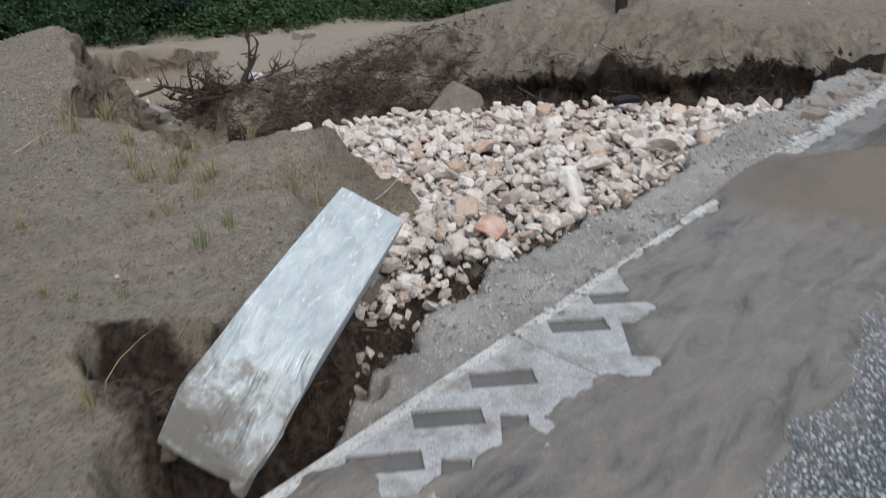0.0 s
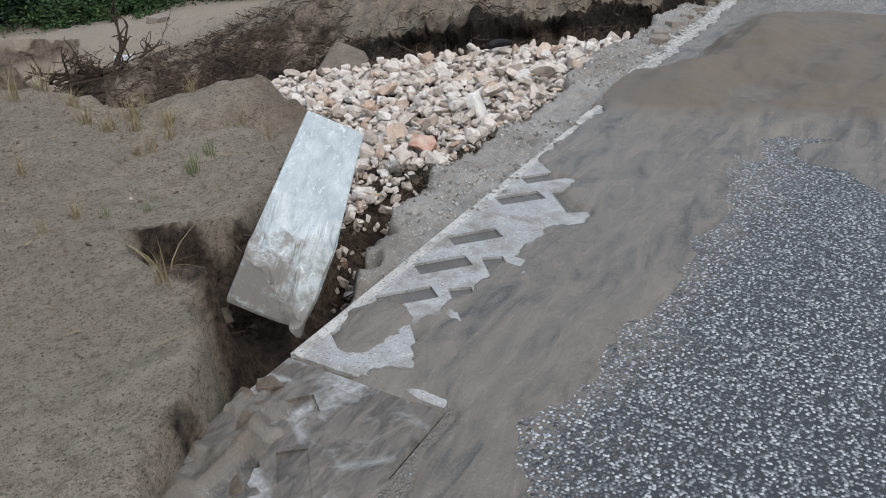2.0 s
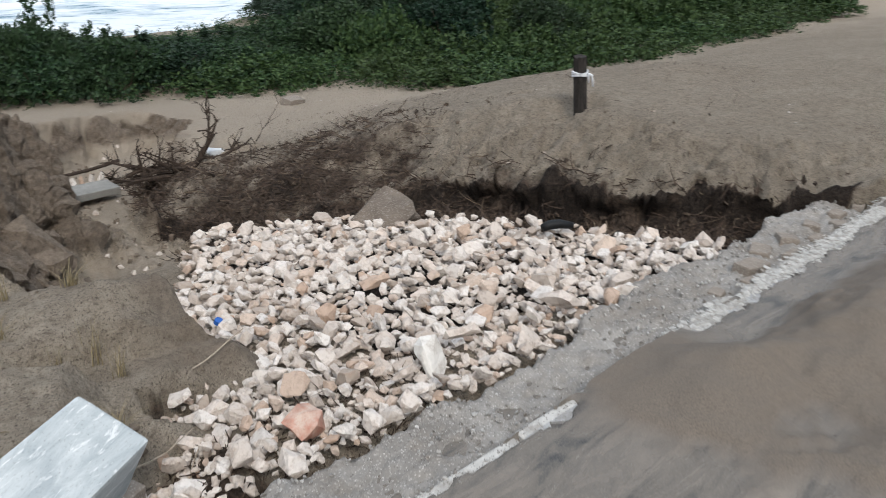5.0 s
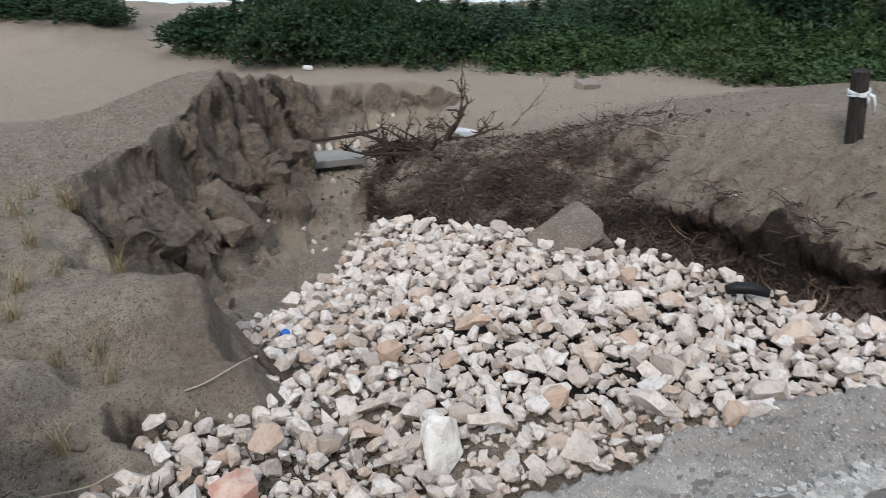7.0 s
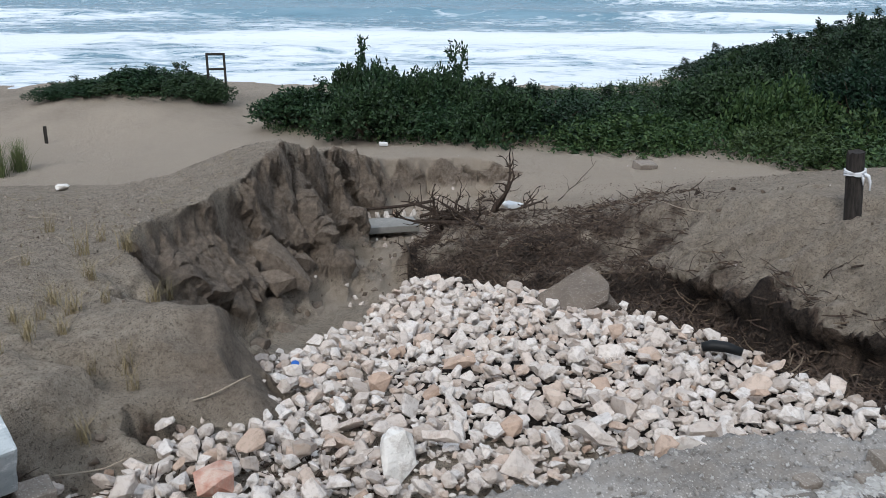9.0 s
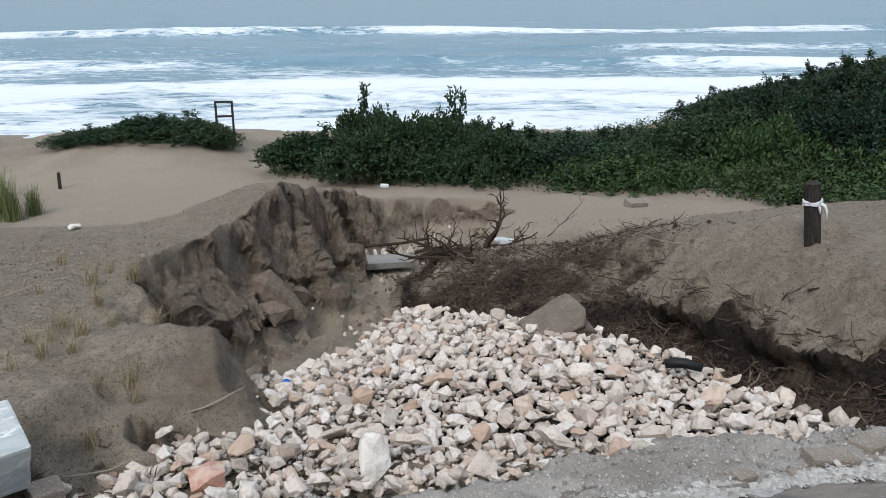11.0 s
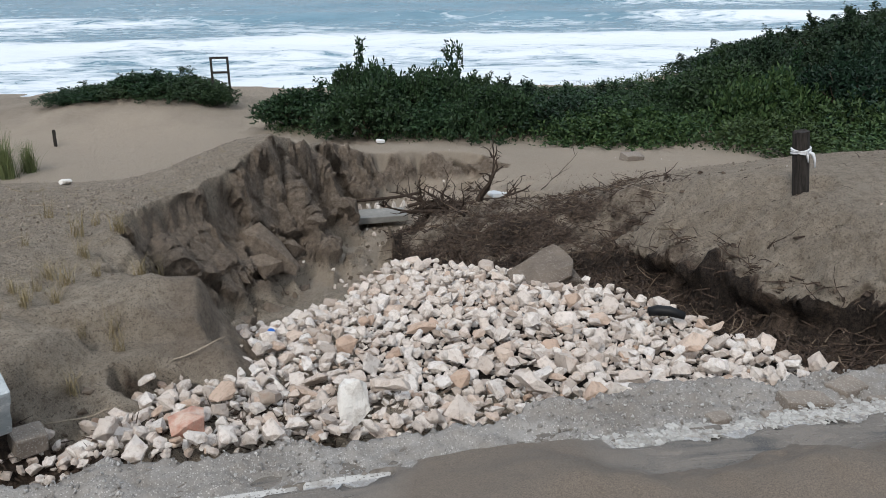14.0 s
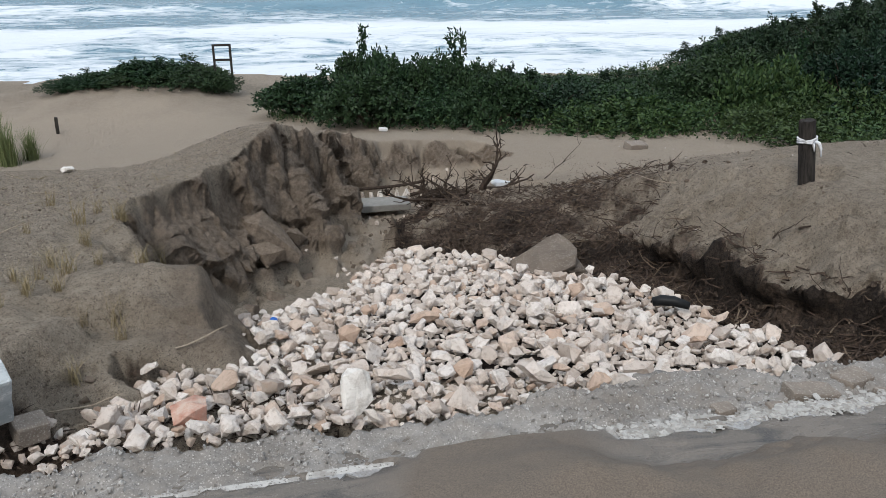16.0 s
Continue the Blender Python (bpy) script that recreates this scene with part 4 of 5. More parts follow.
# ---- tipped kerb block ----
def kerb_block():
    L, W, H = 1.17, 0.25, 0.25
    bm = box_bm(L, W, H, 0.014)
    bmesh.ops.subdivide_edges(bm, edges=[e for e in bm.edges if e.calc_length() > 0.1], cuts=19, use_grid_fill=True)
    for v in bm.verts:
        # the near end is chipped away on its upper corner
        cut = (-L / 2 + 0.27 + 0.16 * noise.noise(v.co * 8) + 0.05 * noise.noise(v.co * 23)) - v.co.x
        over = v.co.z - (H / 2 - max(cut, 0) * (0.22 + 0.55 * (0.5 - v.co.y / W)) - 0.012 * (cut > 0))
        if cut > 0 and over > 0:
            v.co.z -= over
            v.co += 0.016 * noise.noise_vector(v.co * 22)
        rim = (abs(v.co.y) > W / 2 - 0.02) + (abs(v.co.z) > H / 2 - 0.02) + (abs(v.co.x) > L / 2 - 0.02)
        if rim > 1:
            v.co *= 1 - 0.012 * max(0, noise.noise(v.co * 14))
    return bm


def place(origin, u, r):
    u, r = Vector(u).normalized(), Vector(r)
    r = (r - u * r.dot(u)).normalized()
    n = u.cross(r)
    m = Matrix((u, r, n)).transposed().to_4x4()
    m.translation = origin
    return m


KU = Vector((1.01, 0.88, 0.02)).normalized()
KN = Vector((0.88, -1.01, 0)).normalized()
KUP = KN.cross(KU)
KR = math.cos(radians(27)) * KN - math.sin(radians(27)) * KUP
KD = -math.sin(radians(27)) * KN - math.cos(radians(27)) * KUP
corner = Vector((0.93, 2.03, 0.31))
kerb = part("kerb_block", kerb_block(), KERB_DIRTY)
kerb.matrix_basis = place(corner + KU * 0.585 + KR * 0.125 + KD * 0.125, KU, -KR)
tagged(kerb, "pale grey concrete kerb block with a chipped end, tipped over", "kerb")


def lay(ob, x, y, z=None, turn=0, tilt=(0, 0), sink=0.0, scale=1.0):
    """Set a thing on the sand."""
    if z is None:
        z = float(land(np.array([x]), np.array([y]))[0])
    ob.matrix_basis = pose(x, y, z - sink, tilt[0], tilt[1], turn) @ Matrix.Diagonal((scale, scale, scale, 1))
    return ob


# ---- single stones and broken pieces ----
def facet(bm, size):
    for v in bm.verts:
        v.co = Vector((v.co.x * size[0], v.co.y * size[1], v.co.z * size[2]))
    bmesh.ops.subdivide_edges(bm, edges=bm.edges[:], cuts=2)
    for v in bm.verts:
        v.co += 0.006 * noise.noise_vector(v.co * 14)
    return bm


red = part("red_stone", facet(rock_bm(52, 0.95, 12), (0.19, 0.18, 0.19)), REDSTONE)
red.matrix_basis = pose(2.52, 2.82, -0.035, 14, 10, 22)
tagged(red, "angular ochre and red stained stone at the rubble's edge", "stone")
white = part("white_stone", facet(rock_bm(44), (0.165, 0.34, 0.14)), WHITESTONE)
white.matrix_basis = pose(3.16, 2.98, -0.06, 58, 0, 12)
tagged(white, "large white angular stone leaning on the rubble", "stone")


def boulder_bm():
    bm = box_bm(0.44, 0.36, 0.24, 0.02)
    bmesh.ops.subdivide_edges(bm, edges=bm.edges[:], cuts=3, use_grid_fill=True)
    for v in bm.verts:
        v.co.z += 0.06 * (1 - abs(v.co.x) / 0.24) if v.co.z > 0 else 0
        v.co.x *= 1 - 0.25 * (v.co.z > 0) * abs(v.co.y) / 0.2
        v.co += 0.045 * noise.noise_vector(v.co * 5) + 0.018 * noise.noise_vector(v.co * 17)
    return bm


boulder = part("concrete_chunk", boulder_bm(), CHUNK)
boulder.matrix_basis = pose(4.21, 5.28, -0.43, 24, -22, 14) @ Matrix.Diagonal((1.08, 0.85, 0.8, 1))
tagged(boulder, "broken brown concrete chunk half buried beside the rubble", "concrete chunk")
for x, y, z, sx, sy, sz, turn, tilt in ((6.12, 11.16, -1.02, 0.26, 0.2, 0.2, 20, 8), (5.1, 7.95, -0.62, 0.10, 0.34, 0.07, 35, 24), (4.98, 2.88, -0.03, 0.2, 0.1, 0.07, 8, 5),
                                     (5.2, 3.0, -0.03, 0.16, 0.11, 0.06, 30, 4), (4.85, 2.74, -0.03, 0.17, 0.09, 0.06, 4, 3), (1.88, 2.82, -0.10, 0.13, 0.11, 0.08, 40, 10), (5.3, 2.86, -0.03, 0.12, 0.09, 0.05, 15, 4), (5.45, 3.02, -0.02, 0.14, 0.1, 0.06, 50, 6), (5.6, 2.93, -0.02, 0.1, 0.08, 0.05, 5, 3),
                                     (5.75, 3.08, -0.02, 0.13, 0.09, 0.05, 30, 5), (5.9, 3.0, -0.02, 0.1, 0.1, 0.05, 70, 3), (6.05, 3.12, -0.02, 0.12, 0.08, 0.05, 12, 4), (6.3, 3.14, -0.02, 0.1, 0.07, 0.05, 25, 6), (4.6, 2.78, -0.04, 0.09, 0.07, 0.05, 25, 6)):
    c = part("broken_piece", box_bm(sx, sy, sz, 0.01, 2, 0.012, x), BROKEN)
    c.matrix_basis = pose(x, y, z, tilt, 4, turn)
    tagged(c, "loose piece of broken grey concrete lying on wet ground", "concrete piece", "broken concrete")

rs = np.random.RandomState(12)
px, py = rs.uniform(0.2, 7.5, 900), rs.uniform(2.2, 12, 900)
in_gully = (sd_poly(px, py, PIT) > 0.22) & (py > 5.9) & (px > 2.35)
keep = (in_gully & (rs.rand(900) < 0.9)) | ((rs.rand(900) < 0.09) & (sd_poly(px, py, PIT) < -0.05))
px, py = px[keep], py[keep]
pz = land(px, py)
pv, pf = [], []
for k, (x, y, z) in enumerate(zip(px, py, pz)):
    me = SHAPES[k % 16]
    r = rs.uniform(0.02, 0.085) if sd_poly(x, y, PIT) > 0 else rs.uniform(0.01, 0.03)
    m = Matrix.LocRotScale((x, y, z + r * 0.1), Euler(rs.uniform(0, 6, 3)), Vector((r, r, r)))
    base = len(pv)
    pv += [tuple(m @ v.co) for v in me.vertices]
    pf += [tuple(i + base for i in p.vertices) for p in me.polygons]
for k in range(150):
    s, d = rs.uniform(2.05, 2.85), 2.0 + 0.5 * rs.rand() ** 1.3
    x, y = RC * s - RS * d, RS * s + RC * d
    if float(sd_poly(np.array([x]), np.array([y]), PIT)[0]) < 0.08:
        continue
    r = rs.uniform(0.025, 0.085)
    m = Matrix.LocRotScale((x, y, float(land(np.array([x]), np.array([y]))[0]) + r * 0.15), Euler(rs.uniform(0, 6, 3)), Vector((r, r, r)))
    base, me = len(pv), SHAPES[k % 16]
    pv += [tuple(m @ v.co) for v in me.vertices]
    pf += [tuple(i + base for i in p.vertices) for p in me.polygons]
pebbles = mesh_ob("pebbles", pv, pf, LIME_MASS, None, False)
tagged(pebbles, "pale pebbles strewn over sand and gully floor", "pebbles", kind="stuff")


gx, gy = rs.uniform(0.2, 2.2, 2200), rs.uniform(4.8, 8.6, 2200)
ok = (sd_poly(gx, gy, PIT) < -0.02) & (sd_poly(gx, gy, PIT) > -0.75 - 0.3 * rs.rand(2200))
gx, gy = gx[ok][:900], gy[ok][:900]
gv, gf = [], []
for k, (x, y, z) in enumerate(zip(gx, gy, land(gx, gy))):
    me, q = SHAPES[k % 16], rs.uniform(0.008, 0.026)
    m = Matrix.LocRotScale((x, y, z + q * 0.1), Euler(rs.uniform(0, 6, 3)), Vector((q, q, q)))
    base = len(gv)
    gv += [tuple(m @ v.co) for v in me.vertices]
    gf += [tuple(i + base for i in p.vertices) for p in me.polygons]
gravel = mesh_ob("gravel", gv, gf, GRAVEL, None, False)
tagged(gravel, "grey-brown gravel scattered along the cliff top", "gravel", kind="stuff")

# crumbs of broken mortar over the kerb bed and along the gutter's outer edge
kv, kf = [], []
cs, cd = rs.uniform(1.7, 7.2, 6500), 1.57 + 0.42 * rs.rand(6500)
edge = rs.rand(6500) < 0.3
cd = np.where(edge, 1.585 + 0.02 * rs.normal(0, 1, 6500), cd)
keep = (fbm(cs, cd, 3.3, 4, 601) > -0.12) | edge & (fbm(cs, cd, 4.0, 3, 605) > 0)
cs, cd = cs[keep], cd[keep]
cz = np.where(cd > 1.6, bed_height(cs, cd), 0.018)
for k, (s, d, z) in enumerate(zip(cs, cd, cz)):
    if z < -0.15:
        continue
    me, q = SHAPES[k % 16], 0.006 + 0.022 * rs.rand() ** 3
    m = Matrix.LocRotScale((RC * s - RS * d, RS * s + RC * d, z + q * 0.15), Euler(rs.uniform(0, 6, 3)), Vector((q, q, q)))
    base = len(kv)
    kv += [tuple(m @ v.co) for v in me.vertices]
    kf += [tuple(i + base for i in p.vertices) for p in me.polygons]
crumbs = mesh_ob("mortar_crumbs", kv, kf, CRUMB, None, False)
tagged(crumbs, "crumbs of broken grey mortar over the kerb bed", "rubble", kind="stuff")

# pale crust broken up along the slab's rim
CRUST = stone_material("pale_mortar_crust", [(0.0, (0.34, 0.32, 0.29)), (0.6, (0.5, 0.485, 0.455)), (1.0, (0.6, 0.585, 0.55))], (0.3, 0.26, 0.22), True, 0.6, 4.0)
qv, qf = [], []
qs = rs.uniform(4.45, 7.2, 5000)
qd = 1.572 + 0.026 * rs.normal(0, 1, 5000) + 0.03 * fbm(qs, qs * 0, 1.4, 3, 621)
keep = (fbm(qs, qd, 2.2, 4, 625) > -0.3) & (qd < 1.66) & (qd > 1.46)
for k, (s, d) in enumerate(zip(qs[keep], qd[keep])):
    me, q = SHAPES[k % 16], 0.008 + 0.026 * rs.rand() ** 3
    m = Matrix.LocRotScale((RC * s - RS * d, RS * s + RC * d, 0.012 + 0.045 * max(d - 1.095, 0) * 0.5), Euler((rs.uniform(-0.2, 0.2), rs.uniform(-0.2, 0.2), rs.uniform(0, 6))), Vector((q * 1.5, q * 1.3, q * 0.7)))
    base = len(qv)
    qv += [tuple(m @ v.co) for v in me.vertices]
    qf += [tuple(i + base for i in p.vertices) for p in me.polygons]
crust = mesh_ob("mortar_crust", qv, qf, CRUST, None, False)
tagged(crust, "pale crust of broken mortar along the gutter rim", "rubble", kind="stuff")

# ---- slumped blocks of damp sand under the cliff ----
SLUMP = Mat("slumped_damp_sand", 0.9)
SLUMP.color(SLUMP.mix(SLUMP.ramp(SLUMP.noise(26, 6, 0.75), [(0.35, 0.0), (0.65, 1.0)]), (0.12, 0.094, 0.072), (0.25, 0.20, 0.155)))
SLUMP.bump(SLUMP.noise(40, 6, 0.75), 0.8, 0.03)
rr = random.Random(41)
for k, (x, y, a, b, c, tx, ty, turn) in enumerate(((2.14, 6.3, 0.6, 0.4, 0.3, 25, 38, 20), (2.2, 6.02, 0.3, 0.26, 0.26, 20, 20, 60), (2.02, 5.75, 0.26, 0.2, 0.2, 10, 30, 10), (2.3, 6.6, 0.3, 0.2, 0.2, 0, 40, 80),
                                                 (1.78, 5.3, 0.2, 0.2, 0.16, 10, 20, 0), (2.28, 5.7, 0.18, 0.14, 0.14, 30, 0, 0), (2.42, 6.3, 0.14, 0.12, 0.1, 0, 0, 40), (1.98, 4.5, 0.3, 0.26, 0.16, 5, 8, 30), (2.2, 5.2, 0.2, 0.16, 0.14, 0, 20, 70),
                                                 (0.78, 1.95, 0.14, 0.11, 0.1, 10, 0, 20), (0.66, 1.78, 0.1, 0.08, 0.07, 0, 10, 60), (0.9, 2.2, 0.12, 0.1, 0.08, 0, 0, 0), (0.52, 1.58, 0.12, 0.09, 0.08, 0, 0, 10), (0.62, 1.68, 0.16, 0.1, 0.09, 20, 0, 30), (0.74, 1.76, 0.11, 0.1, 0.08, 0, 20, 50),
                                                 (0.42, 1.5, 0.13, 0.09, 0.07, 10, 0, 40), (0.3, 1.4, 0.1, 0.08, 0.07, 0, 0, 70), (0.85, 1.86, 0.13, 0.1, 0.08, 0, 15, 0))):
    blk = part("sand_block", facet(rock_bm(500 + k), (a * 1.1, b * 1.3, c * 1.5)), SLUMP.m)
    z = float(land(np.array([x]), np.array([y]))[0])
    blk.matrix_basis = pose(x, y, max(z, 0.0 if y < 1.8 and x < 0.9 else -9) + 0.12 * c, tx, ty, turn)
    tagged(blk, "slumped block of damp brown sand below the cliff", "sand block", "slumped sand")
cx, cy = rs.uniform(0.3, 3.2, 1500), rs.uniform(1.5, 10, 1500)
ok = (sd_poly(cx, cy, PIT) > 0.08) & (sd_poly(cx, cy, PIT) < 0.6) & (sd_poly(cx, cy, HEAP) < 0) & (road_d(cx, cy) > 1.9 - 0.4 * (cx < 0.9))
cx, cy = cx[ok], cy[ok]
cv, cf = [], []
for k, (x, y, z) in enumerate(zip(cx, cy, land(cx, cy))):
    me, q = SHAPES[k % 16], rs.uniform(0.02, 0.07)
    m = Matrix.LocRotScale((x, y, z + q * 0.15), Euler(rs.uniform(0, 6, 3)), Vector((q, q, q)))
    base = len(cv)
    cv += [tuple(m @ v.co) for v in me.vertices]
    cf += [tuple(i + base for i in p.vertices) for p in me.polygons]
clods = mesh_ob("sand_clods", cv, cf, SLUMP.m, None, False)
tagged(clods, "crumbs of damp sand at the foot of the bank", "sand", kind="stuff")
cx, cy = np.concatenate([rs.uniform(4.2, 8.2, 5200), rs.uniform(-0.6, 2.2, 2200)]), np.concatenate([rs.uniform(3.2, 9.5, 5200), rs.uniform(1.9, 6.0, 2200)])
ok = (sd_poly(cx, cy, PIT) < -0.06) & (road_d(cx, cy) > 2.05) & (fbm(cx, cy, 0.9, 3, 741) > -0.35)
cx, cy = cx[ok], cy[ok]
cv, cf = [], []
for k, (x, y, z) in enumerate(zip(cx, cy, land(cx, cy))):
    me, q = SHAPES[k % 16], 0.006 + 0.022 * rs.rand() ** 3
    m = Matrix.LocRotScale((x, y, z + q * 0.1), Euler(rs.uniform(0, 6, 3)), Vector((q, q, q * 0.8)))
    base = len(cv)
    cv += [tuple(m @ v.co) for v in me.vertices]
    cf += [tuple(i + base for i in p.vertices) for p in me.polygons]
crumbled = mesh_ob("sand_crumbs", cv, cf, SLUMP.m, None, False)
tagged(crumbled, "small brown crumbs scattered over the sand banks", "sand", kind="stuff")


# ---- dark debris along the kerb bed and fine roots on the mound ----
def litter(name, xs, ys, seed, lo, hi, thick, mat, rise=0.35):
    r = random.Random(seed)
    bm = bmesh.new()
    for x, y, z in zip(xs, ys, land(np.array(xs), np.array(ys))):
        a = r.uniform(0, 6.28)
        pts = crooked(r, (x, y, z + 0.004), (math.cos(a), math.sin(a), r.uniform(-0.05, rise)), r.uniform(lo, hi) * r.uniform(0.4, 1), 3, 0.45)
        t = thick * r.uniform(0.6, 1.4)
        tube(bm, pts, [t, t, 0.8 * t, 0.4 * t], 3)
    return part(name, bm, mat)


rs = np.random.RandomState(3)
gx, gy = rs.uniform(3.0, 6.4, 30000), rs.uniform(3.4, 9.2, 30000)
w = land_marks(gx, gy, gx)["soil"]
sel = rs.rand(30000) < np.clip(1.5 * (w - 0.28), 0, 1)
sel &= sd_poly(gx, gy, HEAP) < -0.02
roots = litter("root_litter", gx[sel][:14000].tolist(), gy[sel][:14000].tolist(), 4, 0.05, 0.24, 0.0042, ROOTS, 0.16)
tagged(roots, "matted dark roots and plant litter on the eroded mound", "plant litter", kind="stuff")
SOIL_CLOD = stone_material("dark_soil_clod", [(0.0, (0.018, 0.013, 0.010)), (0.6, (0.075, 0.054, 0.040)), (1.0, (0.15, 0.115, 0.088))], (0.03, 0.022, 0.017), True, 0.55, 3.0)
gx, gy = rs.uniform(3.0, 6.6, 9000), rs.uniform(3.3, 9.0, 9000)
sel = rs.rand(9000) < np.clip(land_marks(gx, gy, gx)["soil"] - 0.2, 0, 1) * 0.8
sel &= sd_poly(gx, gy, HEAP) < 0
gx, gy = gx[sel][:6500], gy[sel][:6500]
dv, df = [], []
for k, (x, y, z) in enumerate(zip(gx, gy, land(gx, gy))):
    me, q = SHAPES[k % 16], 0.012 + 0.06 * rs.rand() ** 3
    m = Matrix.LocRotScale((x, y, z + q * 0.1), Euler(rs.uniform(0, 6, 3)), Vector((q, q, q)))
    base = len(dv)
    dv += [tuple(m @ v.co) for v in me.vertices]
    df += [tuple(i + base for i in p.vertices) for p in me.polygons]
soil_clods = mesh_ob("soil_clods", dv, df, SOIL_CLOD, None, False)
tagged(soil_clods, "crumbled dark brown soil on the eroded mound", "soil", kind="stuff")
gx, gy = rs.uniform(0.9, 3.2, 6000), rs.uniform(2.0, 3.2, 6000)
dd = road_d(gx, gy)
sel = (dd > 1.98) & (dd < 2.45) & (sd_poly(gx, gy, PIT) > 0.03)
wash = litter("wash_litter", gx[sel][:1100].tolist(), gy[sel][:1100].tolist(), 6, 0.03, 0.12, 0.003, ROOTS, 0.5)
tagged(wash, "dark wet plant litter caught along the broken edge", "plant litter", kind="stuff")
gx, gy = rs.uniform(3.4, 8.0, 400), rs.uniform(4.0, 9.5, 400)
sel = sd_poly(gx, gy, PIT) < -0.05
scat = litter("sand_litter", gx[sel][:90].tolist(), gy[sel][:90].tolist(), 7, 0.03, 0.13, 0.0025, TWIG, 0.15)
tagged(scat, "thin dark twigs scattered on the dune", "twigs", kind="stuff")
gx, gy = rs.uniform(-0.6, 2.0, 500), rs.uniform(1.6, 7.0, 500)
sel = sd_poly(gx, gy, PIT) < -0.05
straw = litter("straw_litter", gx[sel][:200].tolist(), gy[sel][:200].tolist(), 8, 0.03, 0.16, 0.0016, STRAW, 0.15)
tagged(straw, "bits of dry straw lying on the sand bank", "straw", kind="stuff")


# ---- driftwood tangle ----
def branch(name, rng, start, way, length, thick, twigs=4, parent=None):
    """A crooked branch; every twig on it, with its fine shoots, is a part of it."""
    bm = bmesh.new()
    pts = crooked(rng, start, way, length, 7, 0.28)
    tube(bm, pts, [thick * (1 - 0.11 * k) for k in range(8)], 6)
    stem = part(name, bm, TWIG, parent)
    for _ in range(twigs):
        k = rng.randrange(2, 8)
        a = rng.uniform(0, 6.28)
        side = Vector((math.cos(a), math.sin(a), rng.uniform(0.0, 0.9))) + (pts[k] - pts[k - 1]).normalized() * 0.8
        sub = crooked(rng, pts[k], side, length * rng.uniform(0.2, 0.4), 4, 0.35)
        bm = bmesh.new()
        tube(bm, sub, [thick * q for q in (0.45, 0.38, 0.3, 0.2, 0.1)], 4)
        for _ in range(2):
            j = rng.randrange(1, 5)
            fine = crooked(rng, sub[j], Vector((rng.uniform(-1, 1), rng.uniform(-1, 1), rng.uniform(-0.2, 1))), length * 0.12, 3, 0.4)
            tube(bm, fine, [thick * q for q in (0.22, 0.18, 0.13, 0.06)], 3)
        part("twig", bm, TWIG, stem)
    return stem


tangle = tagged(new("driftwood_tangle"), "tangle of dark dead branches stranded on the debris mound", "driftwood")
TZ = float(land(np.array([3.75]), np.array([8.1]))[0])
tangle.location = (3.75, 8.1, TZ)
rng = random.Random(77)
for way, length, thick, off in (((0.12, 0.1, 1), 0.55, 0.02, (0.25, 0.25)), ((0.35, 0, 0.75), 0.75, 0.015, (0.25, 0.25)), ((1, 0.1, 0.25), 1.25, 0.016, (0.2, 0.1)), ((-1, 0.1, 0.12), 0.95, 0.018, (0.2, 0.2)),
                                ((-1, -0.1, 0.28), 0.9, 0.015, (0.25, 0.1)), ((-0.8, -0.5, 0.1), 0.7, 0.013, (0.1, 0.1)), ((-0.7, 0.6, 0.25), 0.7, 0.013, (0.1, 0)), ((1, 0.4, 0.4), 0.9, 0.012, (0.25, 0.3)),
                                ((-0.4, 0.2, 0.5), 0.5, 0.012, (-0.1, 0)), ((0.3, -0.6, 0.15), 0.55, 0.012, (0, 0)), ((-1, 0.35, 0.1), 0.8, 0.012, (-0.05, 0.2)), ((-0.9, -0.3, 0.35), 0.6, 0.01, (-0.15, 0)),
                                ((-1, 0.0, 0.05), 0.8, 0.016, (-0.2, -0.1)), ((-0.9, 0.25, 0.2), 0.75, 0.014, (-0.2, 0.1)), ((-0.7, -0.4, 0.3), 0.6, 0.012, (-0.1, 0.15)), ((0.8, 0.5, 0.1), 0.7, 0.014, (-0.3, 0)),
                                ((0.5, -0.5, 0.3), 0.5, 0.012, (-0.45, 0.1)), ((-0.2, 0.2, 0.9), 0.4, 0.01, (-0.4, 0.1)), ((0.7, -0.3, 0.2), 0.6, 0.012, (-0.5, 0.2)), ((1, 0.1, 0.1), 0.9, 0.013, (-0.6, 0.1)),
                                ((0.9, -0.2, 0.08), 0.8, 0.012, (0.3, -0.1)), ((-0.6, 0.2, 0.6), 0.45, 0.009, (0, 0.2)), ((0.1, 0.5, 0.5), 0.5, 0.009, (-0.2, 0.2))):
    branch("branch", rng, (0.85 * off[0] - 0.04, off[1], 0.03), (way[0], way[1], way[2] * (0.45 if way[2] < 0.95 else 0.9)), (0.5 if way[0] > 0.5 else 0.75) * length, 1.6 * thick, 6, tangle)
rng = random.Random(78)
for x, y, turn, length in ((4.75, 5.35, 0.5, 0.7), (5.15, 4.95, 2.3, 0.6), (5.6, 4.6, 0.3, 0.55), (5.0, 6.4, 2.9, 0.5), (6.5, 4.5, 0.6, 0.5),
                           (5.25, 4.5, 0.9, 0.45), (4.35, 6.3, 3.3, 0.6), (4.6, 8.6, 0.6, 0.7)):
    z = float(land(np.array([x]), np.array([y]))[0])
    st = branch("fallen_branch", rng, (0, 0, 0), (math.cos(turn), math.sin(turn), 0.12), length, 0.0065, 3)
    st.location = (x, y, z + 0.008)
    tagged(st, "thin dark dead branch lying on the dune", "branch", "fallen branches")
